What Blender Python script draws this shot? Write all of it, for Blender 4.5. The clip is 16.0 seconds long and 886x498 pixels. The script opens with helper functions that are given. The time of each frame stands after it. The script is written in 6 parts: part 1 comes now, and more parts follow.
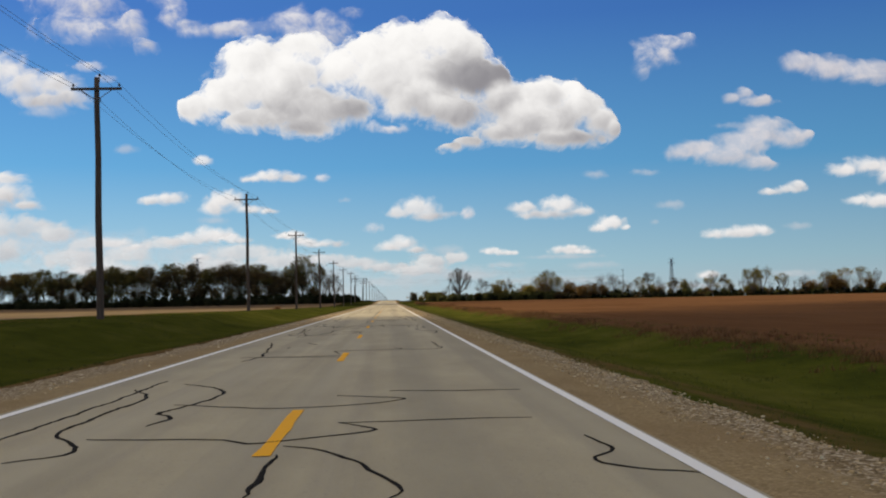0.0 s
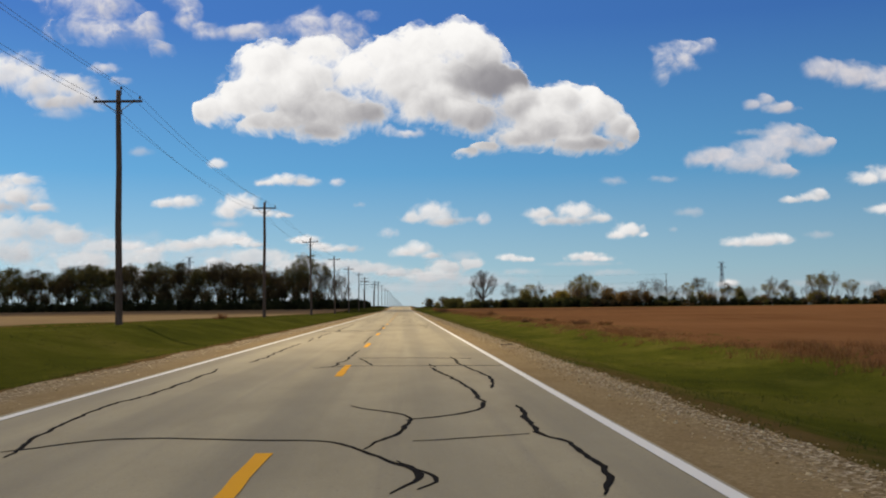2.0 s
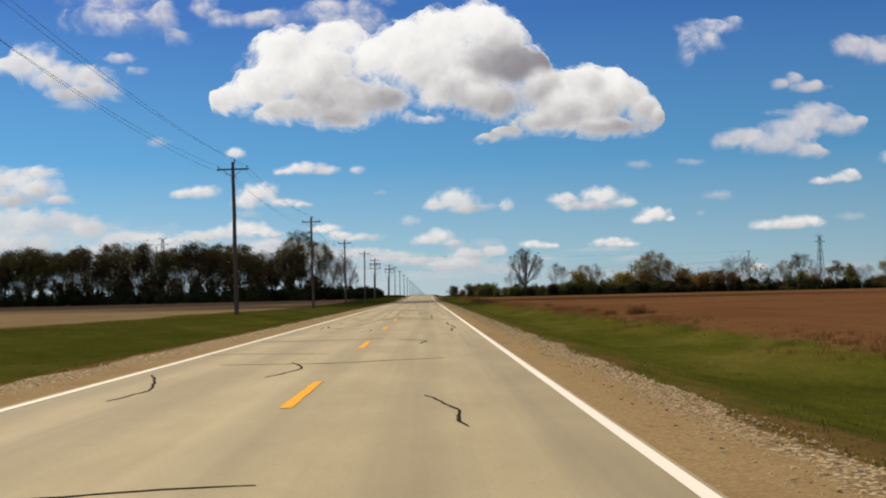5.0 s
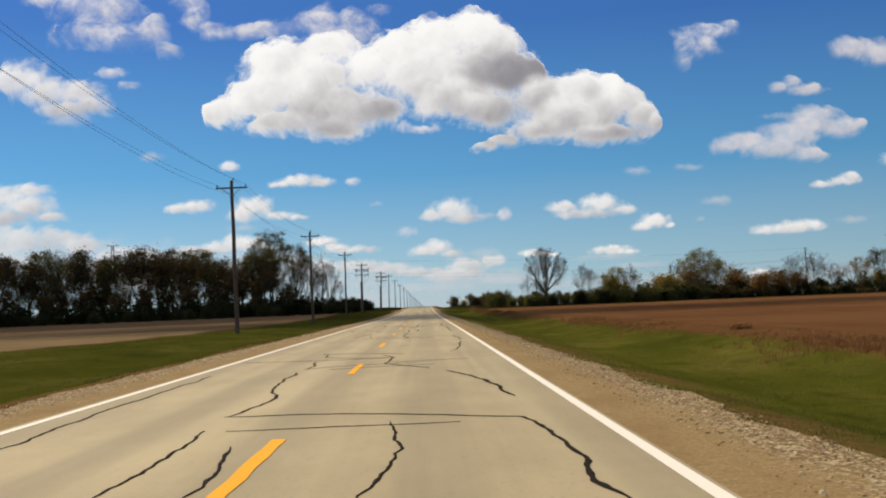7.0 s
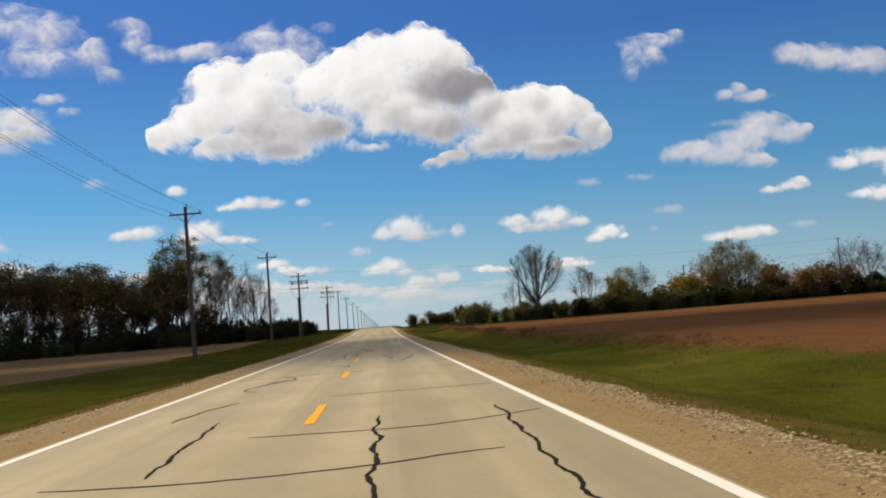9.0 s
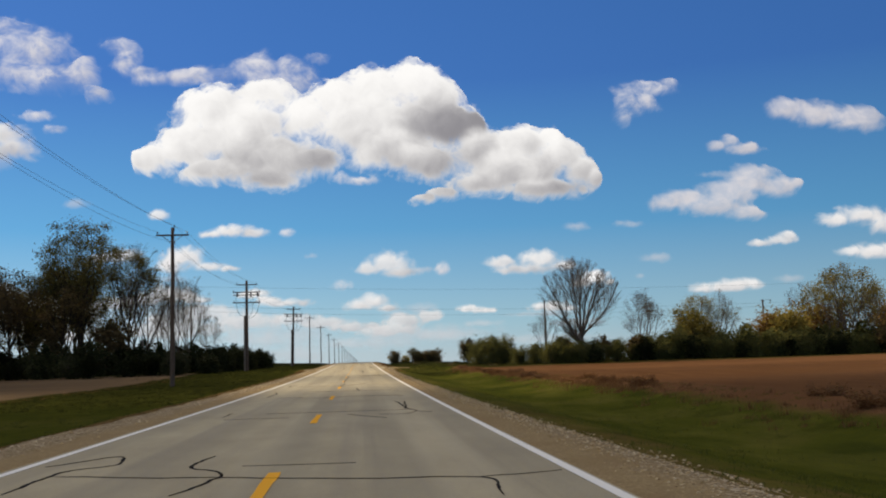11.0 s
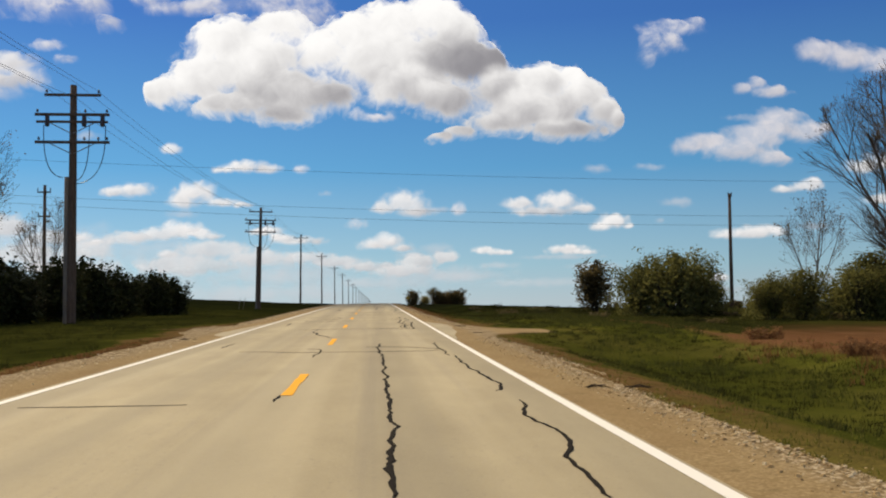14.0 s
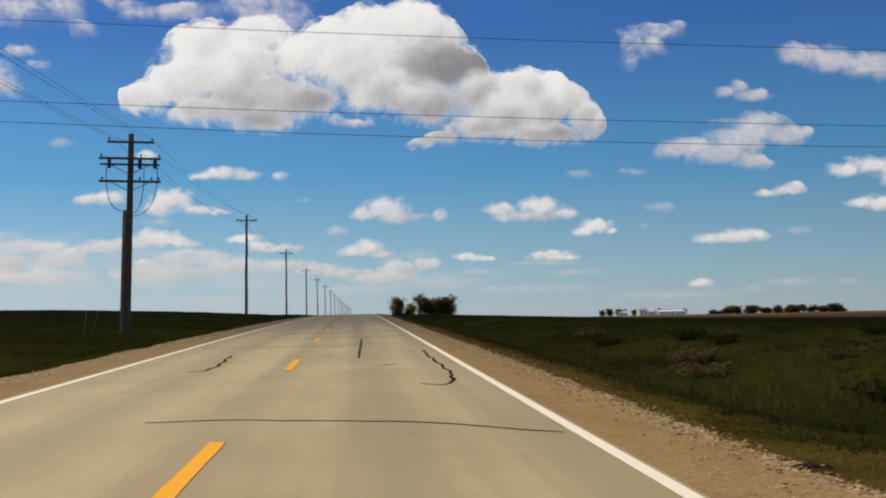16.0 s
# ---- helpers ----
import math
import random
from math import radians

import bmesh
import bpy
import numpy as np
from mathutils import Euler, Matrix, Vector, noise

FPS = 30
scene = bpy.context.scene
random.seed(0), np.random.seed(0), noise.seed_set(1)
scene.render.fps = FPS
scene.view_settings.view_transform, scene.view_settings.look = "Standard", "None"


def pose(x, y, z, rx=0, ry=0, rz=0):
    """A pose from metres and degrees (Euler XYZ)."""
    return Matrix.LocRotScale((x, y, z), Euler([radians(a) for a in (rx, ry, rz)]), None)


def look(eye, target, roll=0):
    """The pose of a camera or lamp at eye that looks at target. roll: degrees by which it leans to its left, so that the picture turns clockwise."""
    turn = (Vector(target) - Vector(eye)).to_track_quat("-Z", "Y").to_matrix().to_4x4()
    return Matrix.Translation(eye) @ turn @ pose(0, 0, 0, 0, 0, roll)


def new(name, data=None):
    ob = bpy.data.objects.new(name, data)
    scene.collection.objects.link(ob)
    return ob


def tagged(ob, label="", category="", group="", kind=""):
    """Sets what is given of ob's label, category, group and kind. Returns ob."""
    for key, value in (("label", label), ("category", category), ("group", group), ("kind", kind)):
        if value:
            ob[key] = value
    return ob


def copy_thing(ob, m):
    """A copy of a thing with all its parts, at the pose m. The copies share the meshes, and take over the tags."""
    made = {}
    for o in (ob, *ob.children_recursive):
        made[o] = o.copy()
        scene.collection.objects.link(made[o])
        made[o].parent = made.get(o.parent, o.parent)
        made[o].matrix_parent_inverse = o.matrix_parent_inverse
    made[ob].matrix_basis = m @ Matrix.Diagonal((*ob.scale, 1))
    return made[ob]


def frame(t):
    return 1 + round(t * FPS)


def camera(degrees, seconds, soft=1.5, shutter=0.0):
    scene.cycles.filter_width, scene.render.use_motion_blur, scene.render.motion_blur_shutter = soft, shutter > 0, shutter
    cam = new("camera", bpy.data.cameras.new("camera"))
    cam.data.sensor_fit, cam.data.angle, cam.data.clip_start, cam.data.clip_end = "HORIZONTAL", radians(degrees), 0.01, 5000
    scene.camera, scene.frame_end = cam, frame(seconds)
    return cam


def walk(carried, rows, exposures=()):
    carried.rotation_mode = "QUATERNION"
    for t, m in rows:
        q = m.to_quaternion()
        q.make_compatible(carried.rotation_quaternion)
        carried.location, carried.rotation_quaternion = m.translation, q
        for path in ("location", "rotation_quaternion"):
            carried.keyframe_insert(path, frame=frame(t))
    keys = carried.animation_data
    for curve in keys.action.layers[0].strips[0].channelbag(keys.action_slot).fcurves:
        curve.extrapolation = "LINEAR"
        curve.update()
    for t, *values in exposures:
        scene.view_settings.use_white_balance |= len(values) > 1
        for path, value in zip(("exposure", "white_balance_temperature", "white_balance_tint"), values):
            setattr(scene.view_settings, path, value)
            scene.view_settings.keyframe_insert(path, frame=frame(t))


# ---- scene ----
# ---- camera ----
cam = camera(47.07, 16.0, soft=2.0)
# seconds, x, y, z, pitch, roll, yaw
PATH = (
    (0, -0.000, 1.79, 1.165, 2.844, 1.167, -2.999),
    (0.5, 0.013, 14.59, 1.163, 3.614, 1.481, -2.601),
    (1, 0.022, 27.41, 1.159, 3.237, 1.106, -3.238),
    (1.5, 0.037, 40.43, 1.153, 2.821, 1.047, -2.999),
    (2, 0.109, 53.56, 1.145, 3.218, 0.603, -2.191),
    (2.5, 0.175, 66.74, 1.139, 3.024, 0.490, -1.902),
    (3, 0.209, 79.77, 1.142, 2.947, 0.581, -1.741),
    (3.5, 0.304, 92.93, 1.151, 2.870, -1.571, -0.034),
    (6, 0.555, 159.83, 1.169, 2.491, 2.905, -1.402),
    (6.5, 0.495, 173.22, 1.185, 3.502, 2.566, -1.374),
    (7, 0.389, 186.36, 1.200, 3.221, 2.355, -1.000),
    (7.5, 0.311, 199.78, 1.210, 2.541, 4.095, -2.278),
    (8, 0.175, 213.37, 1.215, 5.209, 4.741, -2.413),
    (8.5, 0.069, 226.89, 1.219, 3.869, 4.927, -3.273),
    (11, -0.063, 294.25, 1.208, 6.242, 1.880, -4.654),
    (11.5, -0.079, 307.64, 1.206, 5.397, 0.300, -5.621),
    (12, -0.117, 321.05, 1.230, 4.511, -0.995, -5.258),
    (12.5, -0.034, 334.59, 1.272, 4.367, 1.206, -4.253),
    (13, 0.070, 348.21, 1.328, 3.462, 1.343, -4.159),
    (13.5, 0.026, 361.83, 1.395, 3.155, 0.945, -3.929),
    (14, 0.036, 375.44, 1.474, 2.989, 0.704, -3.925),
    (14.5, 0.065, 389.17, 1.566, 2.807, -0.151, -4.076),
    (15, 0.084, 403.11, 1.678, 4.338, -0.185, -3.965),
    (15.5, 0.122, 417.05, 1.803, 3.676, -0.083, -4.413),
    (16, 0.153, 430.94, 1.928, 3.374, 1.153, -5.002),
)
LIGHT = ((0, 0.0), (0.5, 0.08), (1, 0.01), (1.5, -0.01), (3.5, -0.05), (7, -0.02), (8.5, 0.0), (11, 0.0), (13, -0.04), (13.5, 0.0), (14, 0.04), (14.5, 0.06), (15, -0.05), (15.5, -0.14), (16, -0.2))
walk(cam, [(t, pose(x, y, z, 90 + p, r, yw)) for t, x, y, z, p, r, yw in PATH], LIGHT)

# ---- world and sun ----
SKY_SHARE = 0.07                  # strength of the physical sky within the mix
SUN_EL, SUN_AZ = 37.0, -30.0      # degrees; azimuth from the road's direction, to the east positive
world = bpy.data.worlds.new("sky")
scene.world = world
world.use_nodes = True
wn, wl = world.node_tree.nodes, world.node_tree.links
sky = wn.new("ShaderNodeTexSky")
sky.sky_type, sky.sun_disc = "NISHITA", False
sky.sun_elevation, sky.sun_rotation = radians(SUN_EL), radians(SUN_AZ)
sky.air_density, sky.dust_density, sky.ozone_density, sky.altitude = 1.0, 0.2, 3.0, 200
where = wn.new("ShaderNodeTexCoord")
height = wn.new("ShaderNodeSeparateXYZ")
wl.new(where.outputs["Generated"], height.inputs[0])
blue = wn.new("ShaderNodeValToRGB")
wl.new(height.outputs[2], blue.inputs[0])
for at, col in ((0.0, (0.45, 0.57, 0.64)), (0.035, (0.33, 0.545, 0.665)), (0.13, (0.10, 0.352, 0.645)), (0.27, (0.041, 0.166, 0.51)), (0.6, (0.03, 0.11, 0.38))):
    stop = blue.color_ramp.elements[0] if at == 0 else blue.color_ramp.elements[-1] if at == 0.6 else blue.color_ramp.elements.new(at)
    stop.position, stop.color = at, (*col, 1)
dim = wn.new("ShaderNodeVectorMath")
dim.operation = "SCALE"
dim.inputs["Scale"].default_value = SKY_SHARE
wl.new(sky.outputs[0], dim.inputs[0])
both = wn.new("ShaderNodeMix")
both.data_type = "RGBA"
both.inputs[0].default_value = 0.9
# brighter on the sun's side
east = wn.new("ShaderNodeMapRange")
east.inputs[1].default_value, east.inputs[2].default_value = -0.5, 0.5
east.inputs[3].default_value, east.inputs[4].default_value = 1.19, 0.79
wl.new(height.outputs[0], east.inputs[0])
sided = wn.new("ShaderNodeVectorMath")
sided.operation = "SCALE"
wl.new(blue.outputs[0], sided.inputs[0]), wl.new(east.outputs[0], sided.inputs["Scale"])
wl.new(dim.outputs[0], both.inputs[6]), wl.new(sided.outputs[0], both.inputs[7])
# the broken cloud goes on overhead and all round
patch = wn.new("ShaderNodeTexNoise")
wl.new(where.outputs["Generated"], patch.inputs["Vector"])
patch.inputs["Scale"].default_value, patch.inputs["Detail"].default_value = 3.2, 5.0
cover = wn.new("ShaderNodeMapRange")
cover.interpolation_type = "SMOOTHSTEP"
cover.inputs[1].default_value, cover.inputs[2].default_value = 0.41, 0.57
wl.new(patch.outputs["Fac"], cover.inputs[0])
over = wn.new("ShaderNodeMapRange")
over.interpolation_type = "SMOOTHSTEP"
over.inputs[1].default_value, over.inputs[2].default_value = 0.36, 0.5
wl.new(height.outputs[2], over.inputs[0])
amount = wn.new("ShaderNodeMath")
amount.operation = "MULTIPLY"
wl.new(cover.outputs[0], amount.inputs[0]), wl.new(over.outputs[0], amount.inputs[1])
whole = wn.new("ShaderNodeMix")
whole.data_type = "RGBA"
wl.new(amount.outputs[0], whole.inputs[0]), wl.new(both.outputs[2], whole.inputs[6])
whole.inputs[7].default_value = (0.86, 0.79, 0.70, 1)
wl.new(whole.outputs[2], wn["Background"].inputs[0])
wn["Background"].inputs[1].default_value = 1.0
sun = new("sun", bpy.data.lights.new("sun", "SUN"))
sun.data.energy, sun.data.angle, sun.data.color = 4.25, radians(0.53), (1.0, 0.82, 0.56)
_el, _az = radians(SUN_EL), radians(SUN_AZ)
sun_dir = Vector((math.cos(_el) * math.sin(_az), math.cos(_el) * math.cos(_az), math.sin(_el)))
sun.matrix_world = look(sun_dir * 100, (0, 0, 0))


# ---- material tools ----
class Mat:
    """A small builder for node materials."""

    def __init__(self, name, rough=0.8, spec=0.3):
        self.m = bpy.data.materials.new(name)
        self.m.use_nodes = True
        self.n, self.l = self.m.node_tree.nodes, self.m.node_tree.links
        self.b = self.n["Principled BSDF"]
        self.b.inputs["Roughness"].default_value = rough
        self.b.inputs["Specular IOR Level"].default_value = spec
        self.geo = None

    def put(self, sock, v):
        if isinstance(v, bpy.types.NodeSocket):
            self.l.new(v, sock)
        elif isinstance(v, tuple) and len(v) == 3 and sock.type == "RGBA":
            sock.default_value = (*v, 1)
        else:
            sock.default_value = v

    def math(self, op, a, b=0.0, c=None, clamp=False):
        k = self.n.new("ShaderNodeMath")
        k.operation, k.use_clamp = op, clamp
        self.put(k.inputs[0], a), self.put(k.inputs[1], b)
        if c is not None:
            self.put(k.inputs[2], c)
        return k.outputs[0]

    def place(self, sx=1.0, sy=1.0, sz=1.0):
        if self.geo is None:
            self.geo = self.n.new("ShaderNodeNewGeometry")
        k = self.n.new("ShaderNodeVectorMath")
        k.operation = "MULTIPLY"
        self.l.new(self.geo.outputs["Position"], k.inputs[0])
        k.inputs[1].default_value = (sx, sy, sz)
        return k.outputs[0]

    def xyz(self):
        k = self.n.new("ShaderNodeSeparateXYZ")
        self.l.new(self.place(), k.inputs[0])
        return k.outputs

    def local(self, sx=1.0, sy=1.0, sz=1.0):
        c = self.n.new("ShaderNodeTexCoord")
        k = self.n.new("ShaderNodeVectorMath")
        k.operation = "MULTIPLY"
        self.l.new(c.outputs["Object"], k.inputs[0])
        k.inputs[1].default_value = (sx, sy, sz)
        return k.outputs[0]

    def noise(self, vec, scale, detail=4.0, rough=0.55, warp=0.0):
        k = self.n.new("ShaderNodeTexNoise")
        self.l.new(vec, k.inputs["Vector"])
        k.inputs["Scale"].default_value, k.inputs["Detail"].default_value = scale, detail
        k.inputs["Roughness"].default_value, k.inputs["Distortion"].default_value = rough, warp
        return k.outputs["Fac"]

    def voronoi(self, vec, scale, out="Distance"):
        k = self.n.new("ShaderNodeTexVoronoi")
        self.l.new(vec, k.inputs["Vector"])
        k.inputs["Scale"].default_value = scale
        return k.outputs[out]

    def band(self, v, lo, hi):
        k = self.n.new("ShaderNodeMapRange")
        k.interpolation_type = "SMOOTHSTEP"
        self.put(k.inputs[0], v), self.put(k.inputs[1], lo), self.put(k.inputs[2], hi)
        return k.outputs[0]

    def mix(self, f, a, b):
        k = self.n.new("ShaderNodeMix")
        k.data_type = "RGBA"
        self.put(k.inputs[0], f), self.put(k.inputs[6], a), self.put(k.inputs[7], b)
        return k.outputs[2]

    def ramp(self, v, *stops):
        k = self.n.new("ShaderNodeValToRGB")
        self.l.new(v, k.inputs[0])
        e = k.color_ramp.elements
        while len(e) < len(stops):
            e.new(0.5)
        for s, (at, col) in zip(e, stops):
            s.position, s.color = at, (*col, 1)
        return k.outputs[0]

    def random(self):
        k = self.n.new("ShaderNodeObjectInfo")
        return k.outputs["Random"]

    def island(self):
        if self.geo is None:
            self.geo = self.n.new("ShaderNodeNewGeometry")
        return self.geo.outputs["Random Per Island"]

    def bump(self, h, dist, strength=0.6):
        k = self.n.new("ShaderNodeBump")
        k.inputs["Strength"].default_value, k.inputs["Distance"].default_value = strength, dist
        self.l.new(h, k.inputs["Height"])
        self.l.new(k.outputs[0], self.b.inputs["Normal"])

    def color(self, c):
        self.put(self.b.inputs["Base Color"], c)
        return self


def make_asphalt():
    m = Mat("worn_asphalt", 0.8, 0.14)
    p = m.place()
    fine = m.noise(p, 60, 3, 0.7)
    mid = m.noise(m.place(1, 0.35, 1), 0.9, 5, 0.6)
    streak = m.noise(m.place(2.2, 0.03, 1), 1.0, 4, 0.6)
    c = m.ramp(mid, (0.25, (0.315, 0.264, 0.157)), (0.75, (0.44, 0.372, 0.221)))
    c = m.mix(m.math("MULTIPLY", m.band(streak, 0.45, 0.75), 0.45), c, (0.258, 0.223, 0.157))
    c = m.mix(m.band(fine, 0.55, 0.8), c, (0.49, 0.43, 0.308))
    c = m.mix(m.math("MULTIPLY", m.band(m.noise(p, 23, 2), 0.6, 0.75), 0.5), c, (0.21, 0.183, 0.135))
    x, y, z = m.xyz()
    wave = m.math("SINE", m.math("MULTIPLY", m.math("ADD", x, m.math("MULTIPLY", m.math("SUBTRACT", streak, 0.5), 0.8)), 4.35))
    c = m.mix(m.math("MULTIPLY", m.band(wave, -0.6, 1.0), 0.34), c, (0.22, 0.193, 0.128))
    pale = m.noise(m.place(0.9, 0.018, 1), 1.0, 3, 0.5)
    c = m.mix(m.math("MULTIPLY", m.band(pale, 0.5, 0.7), 0.4), c, (0.51, 0.438, 0.274))
    m.bump(fine, 0.006, 0.5)
    return m.color(c).m


def make_gravel():
    m = Mat("gravel_shoulder", 1.0, 0.02)
    p = m.place()
    cell = m.voronoi(p, 45, "Color")
    big = m.noise(m.place(1, 0.4, 1), 1.1, 4)
    k = m.n.new("ShaderNodeSeparateColor")
    m.l.new(cell, k.inputs[0])
    c = m.ramp(k.outputs[0], (0.0, (0.23, 0.162, 0.075)), (0.6, (0.288, 0.207, 0.1)), (1.0, (0.36, 0.265, 0.134)))
    c = m.mix(m.math("MULTIPLY", m.band(big, 0.4, 0.7), 0.6), c, (0.225, 0.152, 0.07))
    c = m.mix(m.math("MULTIPLY", m.band(m.noise(p, 5, 4, 0.7), 0.55, 0.75), 0.6), c, (0.135, 0.095, 0.045))
    x, y, z = m.xyz()
    ragged = m.math("MULTIPLY", m.math("SUBTRACT", m.noise(m.place(1, 0.3, 1), 1.6, 4), 0.5), 0.9)
    rim = m.math("ADD", m.band(m.math("ADD", x, ragged), 2.75, 3.25), m.band(m.math("ADD", m.math("MULTIPLY", x, -1.0), ragged), 4.8, 5.4), None, True)
    stone = m.n.new("ShaderNodeSeparateColor")
    m.l.new(m.voronoi(p, 31, "Color"), stone.inputs[0])
    shingle = m.ramp(stone.outputs[0], (0.0, (0.05, 0.034, 0.016)), (0.45, (0.16, 0.113, 0.056)), (0.75, (0.36, 0.28, 0.165)), (1.0, (0.7, 0.6, 0.42)))
    c = m.mix(m.math("MULTIPLY", m.math("MULTIPLY", rim, m.math("SUBTRACT", 1.0, m.band(x, 3.6, 3.9))), 0.7), c, shingle)
    m.bump(m.noise(p, 40, 4, 0.7), 0.010, 0.4)
    return m.color(c).m


def make_ground():
    m = Mat("farmland", 1.0, 0.0)
    x, y, z = m.xyz()
    p = m.place()
    wob = m.math("MULTIPLY", m.math("SUBTRACT", m.noise(p, 0.35, 4), 0.5), 4.0)
    wob2 = m.math("MULTIPLY", m.math("SUBTRACT", m.noise(p, 1.7, 3), 0.5), 1.2)
    w = m.math("ADD", wob, wob2)
    xx, yy = m.math("ADD", x, w), m.math("ADD", y, m.math("MULTIPLY", w, 3.0))
    g1, g2 = m.noise(m.place(1, 0.5, 1), 0.25, 5, 0.65), m.noise(p, 7, 4, 0.7)
    grass = m.ramp(g1, (0.3, (0.036, 0.044, 0.008)), (0.5, (0.075, 0.079, 0.011)), (0.7, (0.125, 0.11, 0.025)))
    grass = m.mix(m.math("MULTIPLY", m.band(g2, 0.45, 0.75), 0.4), grass, (0.05, 0.062, 0.012))
    tuft = m.noise(m.place(1, 0.6, 1), 0.9, 4, 0.7)
    grass = m.mix(m.math("MULTIPLY", m.band(tuft, 0.5, 0.72), 0.7), grass, (0.036, 0.041, 0.007))
    grass = m.mix(m.math("MULTIPLY", m.band(m.noise(m.place(1, 0.4, 1), 0.5, 4), 0.52, 0.68), 0.32), grass, (0.145, 0.135, 0.027))
    grass = m.mix(m.math("MULTIPLY", m.band(m.math("MULTIPLY", xx, -1.0), 5.4, 7.0), 0.45), grass, m.mix(tuft, (0.022, 0.027, 0.005), (0.05, 0.055, 0.010)))
    # west verge before the thicket: thicket and cloud shade painted as darker grass
    wild = m.math("MULTIPLY", m.math("MULTIPLY", m.band(m.math("MULTIPLY", xx, -1.0), 6.3, 8.5), m.band(yy, 318, 350)), m.math("SUBTRACT", 1.0, m.band(yy, 430, 450)))
    grass = m.mix(m.math("MULTIPLY", wild, 0.85), grass, m.ramp(m.noise(p, 0.8, 4), (0.35, (0.016, 0.018, 0.004)), (0.65, (0.04, 0.042, 0.009))))
    rows = m.noise(m.place(1.2, 0.05, 1), 1.3, 4, 0.6)
    soil = m.ramp(m.noise(p, 0.05, 5), (0.3, (0.108, 0.051, 0.022)), (0.7, (0.165, 0.081, 0.036)))
    soil = m.mix(m.math("MULTIPLY", m.band(rows, 0.4, 0.7), 0.4), soil, (0.18, 0.098, 0.048))
    soil = m.mix(m.math("MULTIPLY", m.band(m.noise(p, 9, 4, 0.7), 0.5, 0.75), 0.5), soil, (0.10, 0.05, 0.03))
    tan = m.ramp(m.noise(m.place(0.3, 1, 1), 0.3, 5), (0.3, (0.16, 0.112, 0.06)), (0.7, (0.25, 0.185, 0.105)))
    tan = m.mix(m.math("MULTIPLY", m.band(m.noise(p, 9, 4, 0.7), 0.5, 0.75), 0.4), tan, (0.11, 0.074, 0.04))
    # browner towards the wood: the shade on the field is painted in
    tan = m.mix(m.math("MULTIPLY", m.band(y, 250, 330), 0.6), tan, (0.075, 0.048, 0.03))
    # fields past the crest: cloud shadow put into the near-black colour
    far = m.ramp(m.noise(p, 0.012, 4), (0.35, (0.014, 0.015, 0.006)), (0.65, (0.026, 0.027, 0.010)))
    c = grass
    dry = m.mix(m.noise(p, 3.0, 4), (0.10, 0.052, 0.022), (0.21, 0.125, 0.055))
    edge = m.math("MULTIPLY", m.band(xx, 2.0, 3.0), m.math("SUBTRACT", 1.0, m.band(xx, 3.6, 5.0)))
    edge = m.math("MULTIPLY", edge, m.math("ADD", m.math("MULTIPLY", m.band(m.noise(m.place(0.8, 0.25, 1), 0.9, 4), 0.34, 0.54), m.math("SUBTRACT", 0.85, m.math("MULTIPLY", m.math("SUBTRACT", m.band(y, 296, 326), m.band(y, 378, 390)), 0.6))), m.math("SUBTRACT", m.math("MULTIPLY", m.band(y, 384, 396), 0.9), m.math("MULTIPLY", m.band(y, 408, 422), 0.68))), None, True)
    edge = m.math("ADD", edge, m.math("MULTIPLY", m.band(xx, -7.0, -6.4), m.math("SUBTRACT", 1.0, m.band(xx, -5.5, -5.0))))
    c = m.mix(m.math("MULTIPLY", edge, 0.75), c, dry)
    # meadow by the entrances: rough grass, with cloud shade put into its dark green
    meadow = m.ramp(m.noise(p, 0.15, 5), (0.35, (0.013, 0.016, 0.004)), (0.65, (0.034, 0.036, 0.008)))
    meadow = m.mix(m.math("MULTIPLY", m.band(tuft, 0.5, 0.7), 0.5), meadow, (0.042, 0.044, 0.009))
    c = m.mix(m.math("MULTIPLY", m.band(m.math("ADD", x, m.math("MULTIPLY", w, 0.35)), 9.6, 10.5), m.math("SUBTRACT", 1.0, m.band(m.math("SUBTRACT", yy, m.math("MULTIPLY", m.band(xx, 11, 21), 18.0)), 405, 410))), c, soil)
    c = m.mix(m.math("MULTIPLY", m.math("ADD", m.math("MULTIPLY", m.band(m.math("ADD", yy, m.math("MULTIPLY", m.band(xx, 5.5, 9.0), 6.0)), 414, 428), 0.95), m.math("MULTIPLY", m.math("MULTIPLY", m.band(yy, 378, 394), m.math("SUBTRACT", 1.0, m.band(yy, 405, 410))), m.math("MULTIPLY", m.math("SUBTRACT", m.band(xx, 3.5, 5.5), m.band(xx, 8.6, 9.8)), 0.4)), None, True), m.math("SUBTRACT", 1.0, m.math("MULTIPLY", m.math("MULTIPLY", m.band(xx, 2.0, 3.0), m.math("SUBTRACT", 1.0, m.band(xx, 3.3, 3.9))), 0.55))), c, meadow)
    c = m.mix(m.math("MULTIPLY", m.math("SUBTRACT", 1.0, m.band(m.math("ADD", xx, m.math("MULTIPLY", m.math("SUBTRACT", 1.0, m.band(y, 60, 160)), 4.0)), -19.6, -18.4)), m.math("SUBTRACT", 1.0, m.band(yy, 414, 421))), c, tan)
    c = m.mix(m.math("MULTIPLY", m.math("MULTIPLY", m.band(xx, 13, 24), m.band(yy, 425, 440)), m.math("SUBTRACT", 0.75, m.math("MULTIPLY", m.band(yy, 462, 476), 0.75))), c, (0.055, 0.05, 0.011))
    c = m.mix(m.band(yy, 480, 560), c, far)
    plough = m.ramp(m.noise(m.place(0.3, 1, 1), 0.01, 4), (0.35, (0.085, 0.062, 0.034)), (0.65, (0.15, 0.11, 0.06)))
    c = m.mix(m.band(yy, 760, 1000), c, plough)
